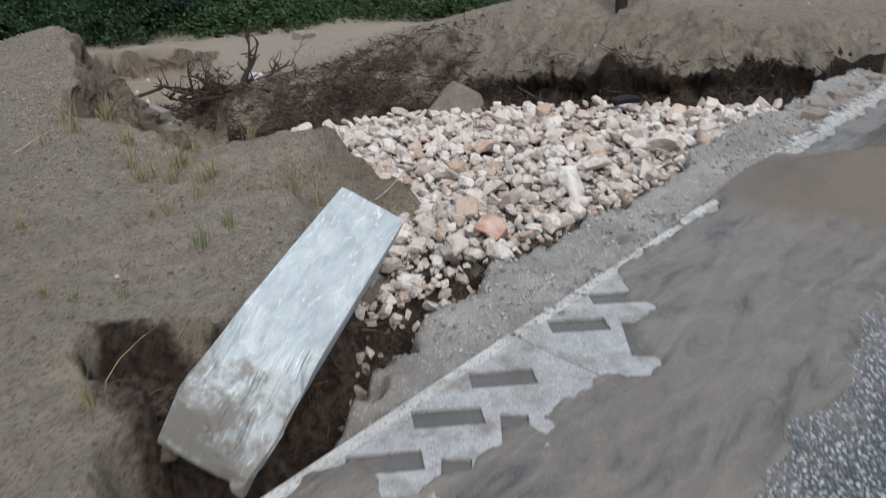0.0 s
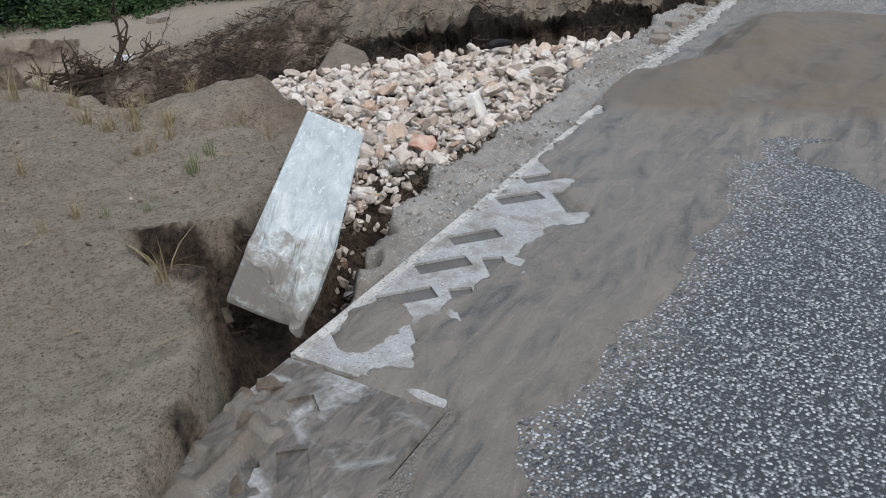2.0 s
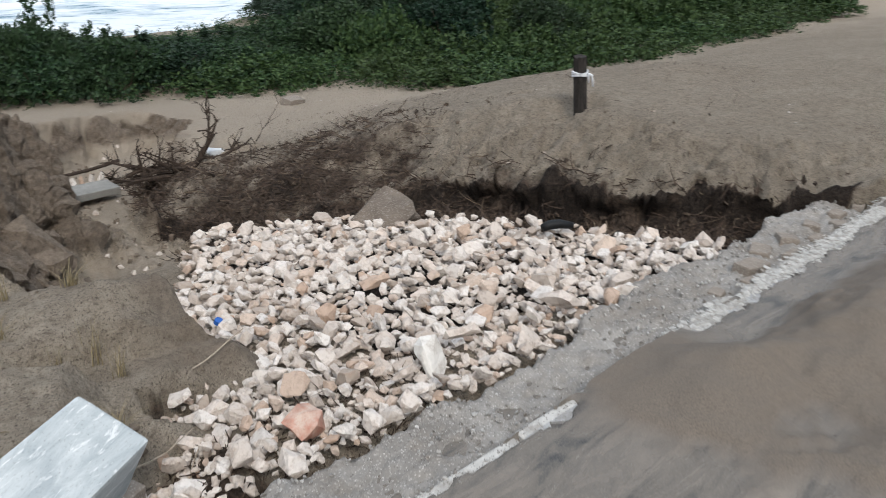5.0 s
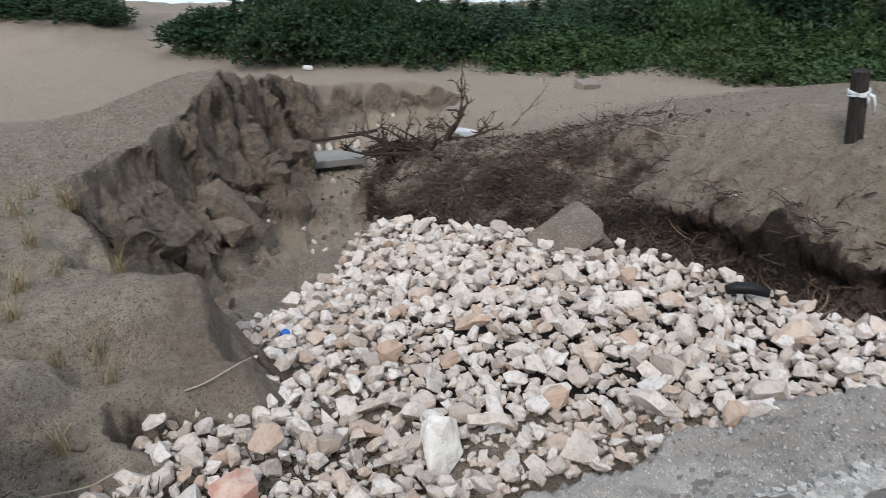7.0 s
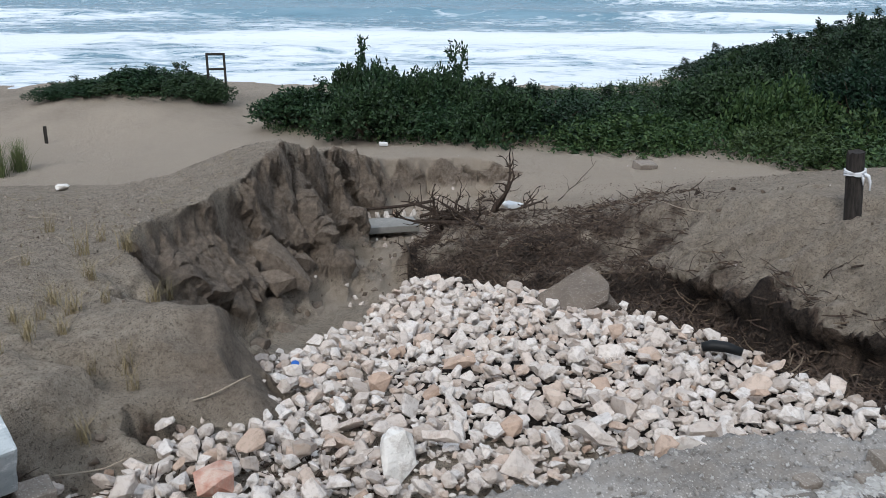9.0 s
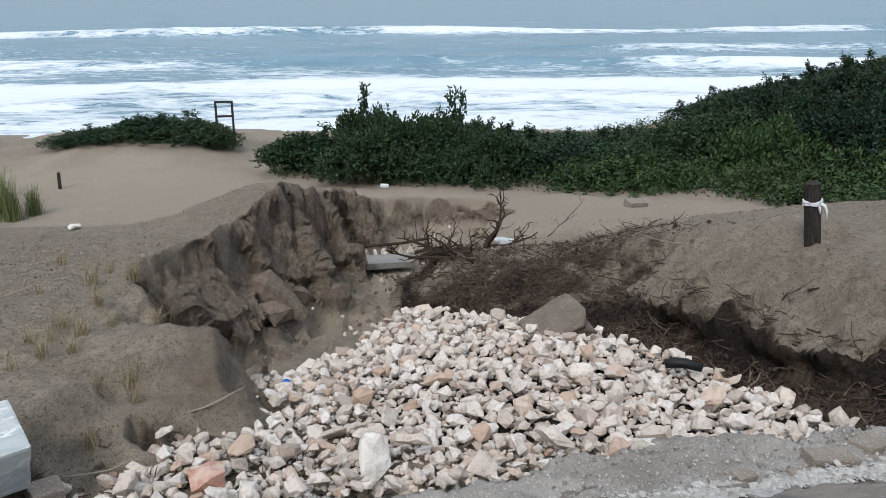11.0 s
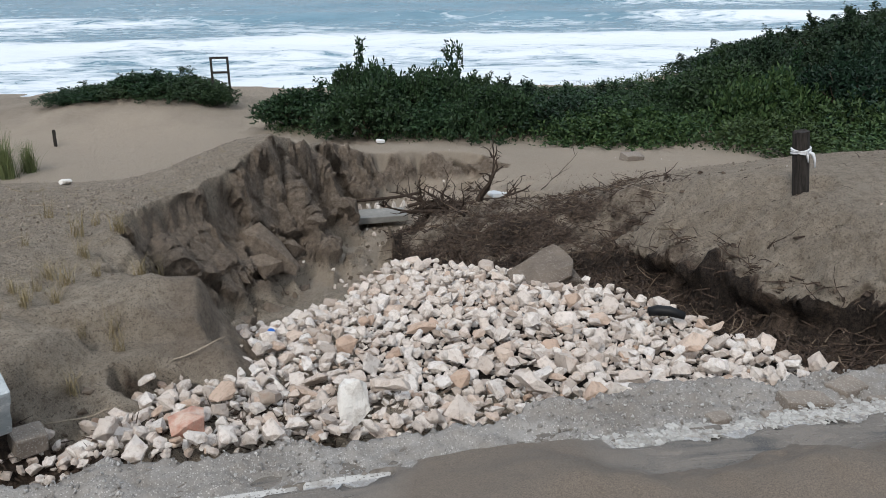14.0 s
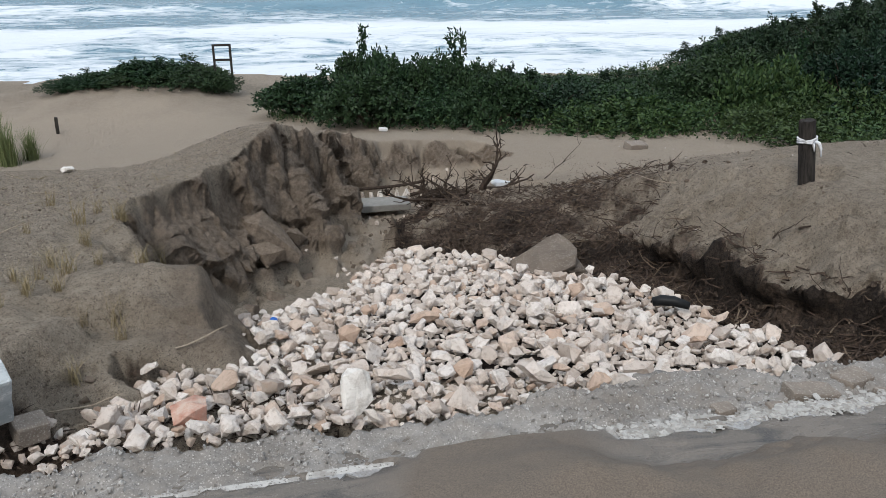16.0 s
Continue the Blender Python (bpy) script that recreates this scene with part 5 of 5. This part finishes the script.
for x, y, turn, length in ((2.3, 3.38, 0.25, 0.26), (1.9, 2.95, 0.1, 0.3), (0.8, 5.35, 0.05, 0.35), (0.3, 5.0, 3.0, 0.4), (2.1, 2.8, 1.2, 0.2), (1.05, 4.3, 0.3, 0.25), (5.35, 6.3, 2.9, 0.4), (4.45, 5.75, 1.8, 0.25)):
    z = float(land(np.array([x]), np.array([y]))[0])
    bm = bmesh.new()
    pts = crooked(rng, (0, 0, 0), (math.cos(turn), math.sin(turn), 0.1), length, 5, 0.18)
    tube(bm, pts, [0.0036, 0.0036, 0.0033, 0.003, 0.0024, 0.0016], 5)
    st = part("dry_stalk", bm, PALEWOOD)
    st.location = (x, y, z + 0.012)
    tagged(st, "bleached dry reed stalk lying on the sand", "stalk", "dry stalks")


# ---- marker post ----
def post_bm():
    bm = bmesh.new()
    bmesh.ops.create_cone(bm, cap_ends=True, segments=14, radius1=0.052, radius2=0.05, depth=0.62)
    bmesh.ops.subdivide_edges(bm, edges=[e for e in bm.edges if e.calc_length() > 0.3], cuts=7)
    for v in bm.verts:
        a = math.atan2(v.co.y, v.co.x)
        v.co += Vector((v.co.x, v.co.y, 0)) * 0.10 * noise.noise((3 * math.cos(a), 3 * math.sin(a), v.co.z * 1.5))
        if v.co.z > 0.28:
            v.co.z += 0.02 * noise.noise((5 * v.co.x * 10, v.co.y * 40, 1))
    return bm


post = tagged(new("marker_post"), "short weathered dark timber post with a white tie", "post")
post.matrix_basis = pose(5.86, 5.18, float(land(np.array([5.86]), np.array([5.18]))[0]), 0, -6, 0)
body = part("timber", post_bm(), POSTWOOD, post)
body.location = (0, 0, 0.115)
CLOTH = plain_material("white_cloth", (0.75, 0.76, 0.78), 0.8, 0.2, 60)
bm = bmesh.new()
for k in range(3):
    ring = [(0.057 * math.cos(a), 0.057 * math.sin(a), 0.29 + 0.011 * k + 0.006 * math.sin(2 * a + k)) for a in [2 * math.pi * j / 16 for j in range(17)]]
    tube(bm, ring, [0.007] * 17, 5)
tie = part("cloth_tie", bm, CLOTH, post, "white knotted cloth strip", True)
bm = bmesh.new()
tube(bm, [(0.03, -0.055, 0.3), (0.045, -0.075, 0.29), (0.06, -0.07, 0.25), (0.058, -0.075, 0.2)], [0.01, 0.012, 0.009, 0.005], 5)
part("loose_end", bm, CLOTH, tie, "", True)
bm = bmesh.new()
tube(bm, [(0.02, -0.055, 0.3), (0.01, -0.08, 0.285), (0.015, -0.078, 0.24)], [0.009, 0.01, 0.004], 5)
part("loose_end", bm, CLOTH, tie, "", True)

# ---- washed-out step in the gully ----
step = tagged(new("fallen_slab"), "grey concrete slab lying across the gully floor", "slab")
step.matrix_basis = pose(2.84, 8.5, -0.93, 4, 2, 16)
part("plate", box_bm(0.66, 0.26, 0.07, 0.008, 3, 0.004, 2), concrete_material("grey_slab", (0.29, 0.28, 0.255), (0.21, 0.205, 0.19), 0.7, 0.2, 0.2), step)
rail = tagged(new("edging"), "broken edging of pale stones between dark rails in the gully", "edging")
rail.matrix_basis = pose(2.86, 8.85, -1.0, 0, 0, 16)
for z in (-0.01, 0.15):
    bm = bmesh.new()
    tube(bm, crooked(random.Random(9 + int(z * 100)), (-0.45, 0, z), (1, 0, 0.03), 0.95, 6, 0.04), [0.018] * 7, 6)
    part("rail", bm, TWIG, rail)
for k in range(9):
    b = new("stone", SHAPES[(k * 5) % 16])
    b.parent = rail
    b.matrix_basis = pose(-0.4 + 0.095 * k, 0.0, 0.065, 10 * (k % 3), 90, 15 * k) @ Matrix.Diagonal((0.13, 0.09, 0.09, 1))

# ---- kerb still standing farther along the road ----
far_kerb = box_bm(1.04, 0.3, 0.3, 0.016, 2, 0.003, 4)
first = part("kerb_stone", far_kerb, KERB)
tagged(first, "pale concrete kerb stone standing in a row beside the road", "kerb", "standing kerb stones")
first.matrix_basis = ROAD @ pose(8.91, 1.72, 0.11, 0, 0, 2)
for k in range(1, 9):
    copy_thing(first, ROAD @ pose(8.91 + 1.06 * k, 1.72 + 0.037 * k + 0.01 * (k % 2), 0.11, 0, 0.3 * (k % 3), 2 + 0.4 * (k % 2)))

# ---- rubber piece, litter ----
RUBBER = plain_material("black_rubber", (0.012, 0.013, 0.014), 0.5, 0.3, 40)
bm = bmesh.new()
tube(bm, [(-0.12, 0, 0), (-0.06, 0.01, 0.012), (0.02, 0.0, 0.015), (0.12, -0.03, 0.0)], [0.03, 0.038, 0.036, 0.026], 10)
tube_piece = part("rubber_piece", bm, RUBBER, None, "", True)
tube_piece.matrix_basis = pose(4.74, 4.08, -0.15, 0, 0, -12) @ Matrix.Diagonal((0.8, 0.8, 0.8, 1))
tagged(tube_piece, "black rubber piece lying among the stones", "rubber")
BLUE = plain_material("blue_plastic", (0.03, 0.12, 0.42), 0.4, 0.2, 30)
WHITE_PLASTIC = plain_material("white_plastic", (0.75, 0.76, 0.76), 0.5, 0.15, 30)
bm = bmesh.new()
bmesh.ops.create_cone(bm, cap_ends=True, segments=14, radius1=0.022, radius2=0.02, depth=0.02)
cap = part("bottle_cap", bm, BLUE)
cap.matrix_basis = pose(2.62, 4.02, -0.20, 20, 15, 0)
tagged(cap, "blue plastic bottle cap lying between stones", "litter")
for x, y, sx, sy, turn in ((5.86, 13.6, 0.3, 0.16, 10), (5.35, 1.9, 0.11, 0.06, 0), (2.6, 13.3, 0.14, 0.05, 0), (4.15, 8.6, 0.2, 0.12, 30)):
    z = float(land(np.array([x]), np.array([y]))[0]) if y > 3 else 0.03
    it = part("plastic_scrap", box_bm(sx, sy, 0.06, 0.02, 2, 0.02, x), WHITE_PLASTIC)
    it.matrix_basis = pose(x, y, z + 0.035, 4, 6, turn)
    tagged(it, "crumpled white plastic scrap on the sand", "litter", "plastic scraps")

# ---- sign frame and stub on the beach path ----
sign = tagged(new("beach_sign"), "small empty dark timber frame standing on two legs", "sign")
SX, SY = -1.02, 18.0
sign.matrix_basis = pose(SX, SY, float(land(np.array([SX]), np.array([SY]))[0]), 0, 0, 6)
DARKWOOD = bark_material("dark_sign_timber", (0.02, 0.018, 0.016), (0.05, 0.045, 0.04))
for x in (-0.17, 0.17):
    leg = part("leg", box_bm(0.045, 0.045, 1.0, 0.006), DARKWOOD, sign)
    leg.location = (x, 0, 0.42)
for z in (0.60, 0.90):
    bar = part("crossbar", box_bm(0.30, 0.04, 0.045, 0.006), DARKWOOD, sign)
    bar.location = (0, 0, z)
stub = part("stake", box_bm(0.05, 0.05, 0.4, 0.008, 2, 0.004, 5), DARKWOOD)
lay(stub, -3.15, 14.6, None, 10, (3, 2), -0.1)
tagged(stub, "short dark stake standing in the sand", "stake")
far_stone = part("pale_stone", facet(rock_bm(61), (0.14, 0.13, 0.13)), WHITESTONE)
lay(far_stone, 0.1, 7.5, None, 20, (0, 0), -0.03)
tagged(far_stone, "pale stone lying alone on the sand", "stone")


# ---- grass ----
def tuft(name, seed, blades, height, spread, mat):
    r = random.Random(seed)
    bm = bmesh.new()
    for _ in range(blades):
        a, lean, h = r.uniform(0, 6.28), r.uniform(0.1, 1.0) * spread, height * r.uniform(0.5, 1.1)
        p0 = Vector((r.gauss(0, 0.018), r.gauss(0, 0.018), -0.01))
        side = Vector((-math.sin(a), math.cos(a), 0)) * 0.0022
        prev = None
        for k in range(5):
            t = k / 4
            p = p0 + Vector((math.cos(a), math.sin(a), 0)) * lean * h * t * t + Vector((0, 0, h * (t - 0.35 * lean * t * t)))
            w = side * (1 - 0.85 * t)
            pair = (bm.verts.new(p - w), bm.verts.new(p + w))
            if prev:
                bm.faces.new((prev[0], prev[1], pair[1], pair[0]))
            prev = pair
    return part(name, bm, mat)


TUFTS = [("dry_grass_tuft", 1, 45, 0.17, 1.1, STRAW, "dry straw-coloured grass tuft growing in the sand"), ("dry_grass_tuft", 2, 26, 0.22, 0.85, STRAW, "dry straw-coloured grass tuft growing in the sand"),
         ("green_grass_tuft", 3, 26, 0.12, 0.6, GREEN_GRASS, "small green grass tuft growing in the sand"), ("splayed_grass_tuft", 4, 26, 0.2, 1.3, STRAW, "splayed dry grass tuft at the hollow's edge")]
masters = {}
for x, y, kind, size in ((0.77, 2.28, 3, 1.0), (1.73, 5.0, 1, 1.0), (1.63, 3.9, 0, 1.1), (1.75, 4.0, 1, 0.7), (1.5, 3.85, 1, 0.7), (2.05, 3.42, 1, 0.8), (1.52, 3.4, 1, 0.7), (0.82, 2.9, 0, 0.6),
                         (1.49, 3.06, 2, 0.8), (1.41, 4.9, 1, 0.8), (1.42, 3.77, 0, 0.7), (0.89, 3.46, 0, 0.6), (0.5, 3.0, 0, 0.5), (1.2, 4.4, 1, 0.6), (1.68, 3.66, 0, 0.8), (1.95, 3.1, 0, 0.9),
                         (1.6, 4.75, 0, 1.1), (0.9, 4.0, 2, 0.6), (1.3, 3.3, 0, 0.45), (1.05, 5.05, 1, 0.9), (1.85, 3.5, 1, 0.6), (0.3, 3.6, 1, 0.6), (1.52, 3.69, 0, 0.7), (1.36, 3.29, 1, 0.7), (2.0, 3.94, 0, 0.8), (1.47, 4.06, 0, 0.9),
                         (1.99, 3.54, 1, 1.0), (1.4, 4.64, 1, 1.2), (0.68, 2.86, 1, 0.5), (1.35, 2.98, 2, 0.9), (0.89, 2.84, 2, 0.5), (1.01, 2.76, 2, 0.45), (1.55, 4.33, 0, 0.9), (1.59, 3.53, 0, 0.7)):
    z = float(land(np.array([x]), np.array([y]))[0])
    m = pose(x, y, z, 0, 0, 77 * x + 31 * y) @ Matrix.Diagonal((size, size, size, 1))
    if kind not in masters:
        name, seed, blades, height, spread, mat, label = TUFTS[kind]
        masters[kind] = tagged(tuft(name, seed, blades, height, spread, mat), label, "grass", "grass tufts")
        masters[kind].matrix_basis = m
    else:
        c = copy_thing(masters[kind], pose(0, 0, 0))
        c.matrix_basis = m
marram = None
for x, y, size in ((-2.75, 12.0, 3.4), (-3.05, 12.3, 4.0), (-3.4, 12.1, 4.2), (-3.8, 12.3, 4.0), (-2.6, 12.4, 2.6)):
    z = float(land(np.array([x]), np.array([y]))[0])
    m = pose(x, y, z, 0, 0, 50 * x) @ Matrix.Diagonal((size, size, size, 1))
    if marram is None:
        marram = tagged(tuft("marram_clump", 9, 220, 0.2, 0.6, GREEN_GRASS), "grey-green marram grass clump on the dune", "grass", "marram clumps")
    else:
        marram = copy_thing(marram, pose(0, 0, 0))
    marram.matrix_basis = m


# ---- scrub ----
def leaves(rs, centres, ways, count, size, width, spread):
    """Small pointed leaves set along sprigs; returns quads."""
    n = len(centres) * count
    c = np.repeat(centres, count, 0)
    w = np.repeat(ways, count, 0)
    t = np.tile(np.linspace(0.1, 1, count), len(centres))[:, None]
    out = rs.normal(0, 1, (n, 3))
    out /= np.linalg.norm(out, axis=1, keepdims=True)
    axis = w * 0.7 + out * 0.9
    axis /= np.linalg.norm(axis, axis=1, keepdims=True)
    side = np.cross(axis, rs.normal(0, 1, (n, 3)))
    side /= np.linalg.norm(side, axis=1, keepdims=True)
    base = c + w * t * spread
    L = size * rs.uniform(0.7, 1.3, (n, 1))
    q = np.stack([base, base + axis * L * 0.5 + side * width, base + axis * L, base + axis * L * 0.5 - side * width], 1)
    return q.reshape(-1, 3), np.arange(n * 4).reshape(n, 4)


def crown_points(seed, wide, tall, lobes, sprigs, shoots):
    rs = np.random.RandomState(seed)
    cs, ws = [], []
    for k in range(lobes):
        a, rr = rs.uniform(0, 6.28), math.sqrt(rs.rand()) * wide * 0.42
        top = tall * (0.9 - 0.5 * (rr / (wide * 0.45)) ** 2) * rs.uniform(0.75, 1.0)
        size = rs.uniform(0.15, 0.28) * wide
        centre = np.array([rr * math.cos(a), rr * math.sin(a), max(top - size * 0.7, 0.1)])
        d = rs.normal(0, 1, (sprigs, 3))
        d[:, 2] = np.abs(d[:, 2]) * 1.1 - 0.35
        d /= np.linalg.norm(d, axis=1, keepdims=True)
        cs.append(centre + d * size * rs.uniform(0.6, 1.0, (sprigs, 1)) * [1, 1, 0.85])
        ws.append(d + [0, 0, 0.12] + rs.normal(0, 0.3, (sprigs, 3)))
    for k in range(shoots):
        a, rr = rs.uniform(0, 6.28), math.sqrt(rs.rand()) * wide * 0.35
        x, y = rr * math.cos(a), rr * math.sin(a)
        for h in np.linspace(0.75, 1.05 + 0.15 * rs.rand(), 7):
            cs.append(np.array([[x, y, tall * h]]) + rs.normal(0, 0.018, (3, 3)))
            ws.append(rs.normal(0, 0.7, (3, 3)) + [0, 0, 1.0])
    c, w = np.concatenate(cs), np.concatenate(ws)
    return rs, c, w / np.linalg.norm(w, axis=1, keepdims=True)


def shrub(name, seed, wide, tall, mat, label, lobes=12, sprigs=66, shoots=1, leaf=0.068):
    top = tagged(new(name), label, "shrub", "dune scrub")
    r = random.Random(seed)
    for _ in range(5):
        bm = bmesh.new()
        a = r.uniform(0, 6.28)
        tube(bm, crooked(r, (0, 0, -0.05), (math.cos(a) * 0.6, math.sin(a) * 0.6, 0.9), tall * 0.9, 5, 0.25), [0.02, 0.017, 0.014, 0.01, 0.007, 0.004], 5)
        part("stem", bm, BARK, top)
    rs, c, w = crown_points(seed, wide, tall, lobes, sprigs, shoots)
    v, f = leaves(rs, c, w, 8, leaf, leaf * 0.24, 0.11)
    mesh_ob("crown", v.tolist(), f.tolist(), mat, top, False)
    return top


DARKS = [shrub("dark_scrub_bush", 400 + k, 1.6, 0.85, LEAF_DARK, "very dark green dense scrub bush on the dune") for k in range(2)]
VARIANTS = [shrub("scrub_bush", 200 + k, 1.5, 0.8, LEAF, "dense dark green evergreen scrub bush on the dune", 13, 66, 1) for k in range(4)]
LOWS = [shrub("low_scrub", 300 + k, 1.5, 0.42, LEAF_LIGHT, "low light green scrub spreading over the dune", 15, 46, 2) for k in range(3)]
SCRUB = [(0.6, 15.3), (1.2, 14.5), (2.2, 13.9), (3.4, 13.5), (4.6, 13.2), (5.8, 12.7), (7.0, 12.1), (7.9, 11.2), (8.8, 9.8), (12, 9.4), (20, 11), (28, 16), (24, 26), (14, 27), (8, 22), (4.5, 19), (1.5, 17)]
used = set()


def plant(kinds, x, y, scale, tall, r):
    k = r.randrange(len(kinds))
    z = float(land(np.array([x]), np.array([y]))[0])
    m = pose(x, y, z, 0, 0, r.uniform(0, 360)) @ Matrix.Diagonal((scale, scale, tall, 1))
    key = kinds[k].name
    ob = kinds[k] if key not in used else copy_thing(kinds[k], pose(0, 0, 0))
    used.add(key)
    ob.matrix_basis = m


def canopy(x, y):
    """Height to which the scrub grows: humps to the west, a dip, then the hill."""
    slope = np.interp((x - 3.54) / (y + 0.16), [-0.215, -0.177, -0.144, -0.112, -0.06, -0.028, 0.01, 0.03, 0.075, 0.094, 0.14, 0.2, 0.26, 0.294, 0.332, 0.37, 0.4, 0.5, 0.7],
                      [-0.175, -0.14, -0.13, -0.114, -0.112, -0.118, -0.117, -0.132, -0.136, -0.16, -0.153, -0.155, -0.146, -0.122, -0.112, -0.097, -0.092, -0.072, -0.042])
    return 1.71 + slope * (y + 0.16)


r = random.Random(15)
for gy in np.arange(9.5, 27, 1.08):
    step_x = 1.05 if gy < 20 else 1.35
    for gx in np.arange(0, 28, step_x):
        x, y = gx + r.uniform(-0.35, 0.35), gy + r.uniform(-0.35, 0.35)
        inside = float(sd_poly(np.array([x]), np.array([y]), SCRUB)[0])
        if inside < 0.05 or (y - 9.5) < 0.22 * abs(x - 8) - 2.5:
            continue
        if x > 15 + 0.25 * y or (y > 21 and r.random() < 0.35):
            continue
        room = (float(canopy(x, y)) - float(land(np.array([x]), np.array([y]))[0])) / 0.84
        if room < 0.2:
            continue
        room = min(room, 1.7) * r.uniform(0.68, 1.05)
        if x < 4.3:
            plant(VARIANTS, x, y, r.uniform(0.85, 1.25), room * (0.7 + 0.3 * min(inside, 1)), r)
        elif x > 5.2 and y < 13.5 + 0.1 * (9 - x) and (inside < 1.7 or (y < 13.5 and r.random() < 0.6)):
            plant(LOWS, x, y, r.uniform(0.9, 1.2), min(1.9 * room, r.uniform(0.7, 1.3) * (0.6 + 0.5 * min(inside, 1.5))), r)
        elif x < 9.3:
            plant(VARIANTS if r.random() < 0.8 else DARKS, x, y, r.uniform(0.85, 1.25), min(room, 1.15), r)
        else:
            plant(DARKS if y > 11.5 or r.random() < 0.4 else VARIANTS, x, y, r.uniform(0.85, 1.35), min(room, 1.2), r)
for x, y, w, h in ((-4.1, 17.4, 0.7, 0.3), (-3.6, 17.5, 0.9, 0.34), (-3.0, 17.6, 1.0, 0.44), (-2.4, 17.5, 1.1, 0.54), (-1.8, 17.4, 1.0, 0.58), (-1.25, 17.5, 0.8, 0.5), (-2.7, 18.2, 1.1, 0.5), (-1.8, 18.2, 1.0, 0.54), (-1.0, 17.3, 0.5, 0.4)):
    plant(VARIANTS, x, y, w, h, r)
# leafy ground cover between the bushes
rs = np.random.RandomState(22)
cx, cy = rs.uniform(0.3, 16, 14000), rs.uniform(9, 20, 14000)
ok = sd_poly(cx, cy, SCRUB) > -0.25
cx, cy = cx[ok][:6500], cy[ok][:6500]
c = np.stack([cx, cy, land(cx, cy)], 1)
w = rs.normal(0, 0.6, c.shape) + [0, 0, 1]
v, f = leaves(rs, c, w / np.linalg.norm(w, axis=1, keepdims=True), 7, 0.06, 0.014, 0.22)
cover = mesh_ob("ground_cover", v.tolist(), f.tolist(), LEAF_LIGHT, None, False)
tagged(cover, "leafy green ground cover between the bushes", "plants", kind="stuff")
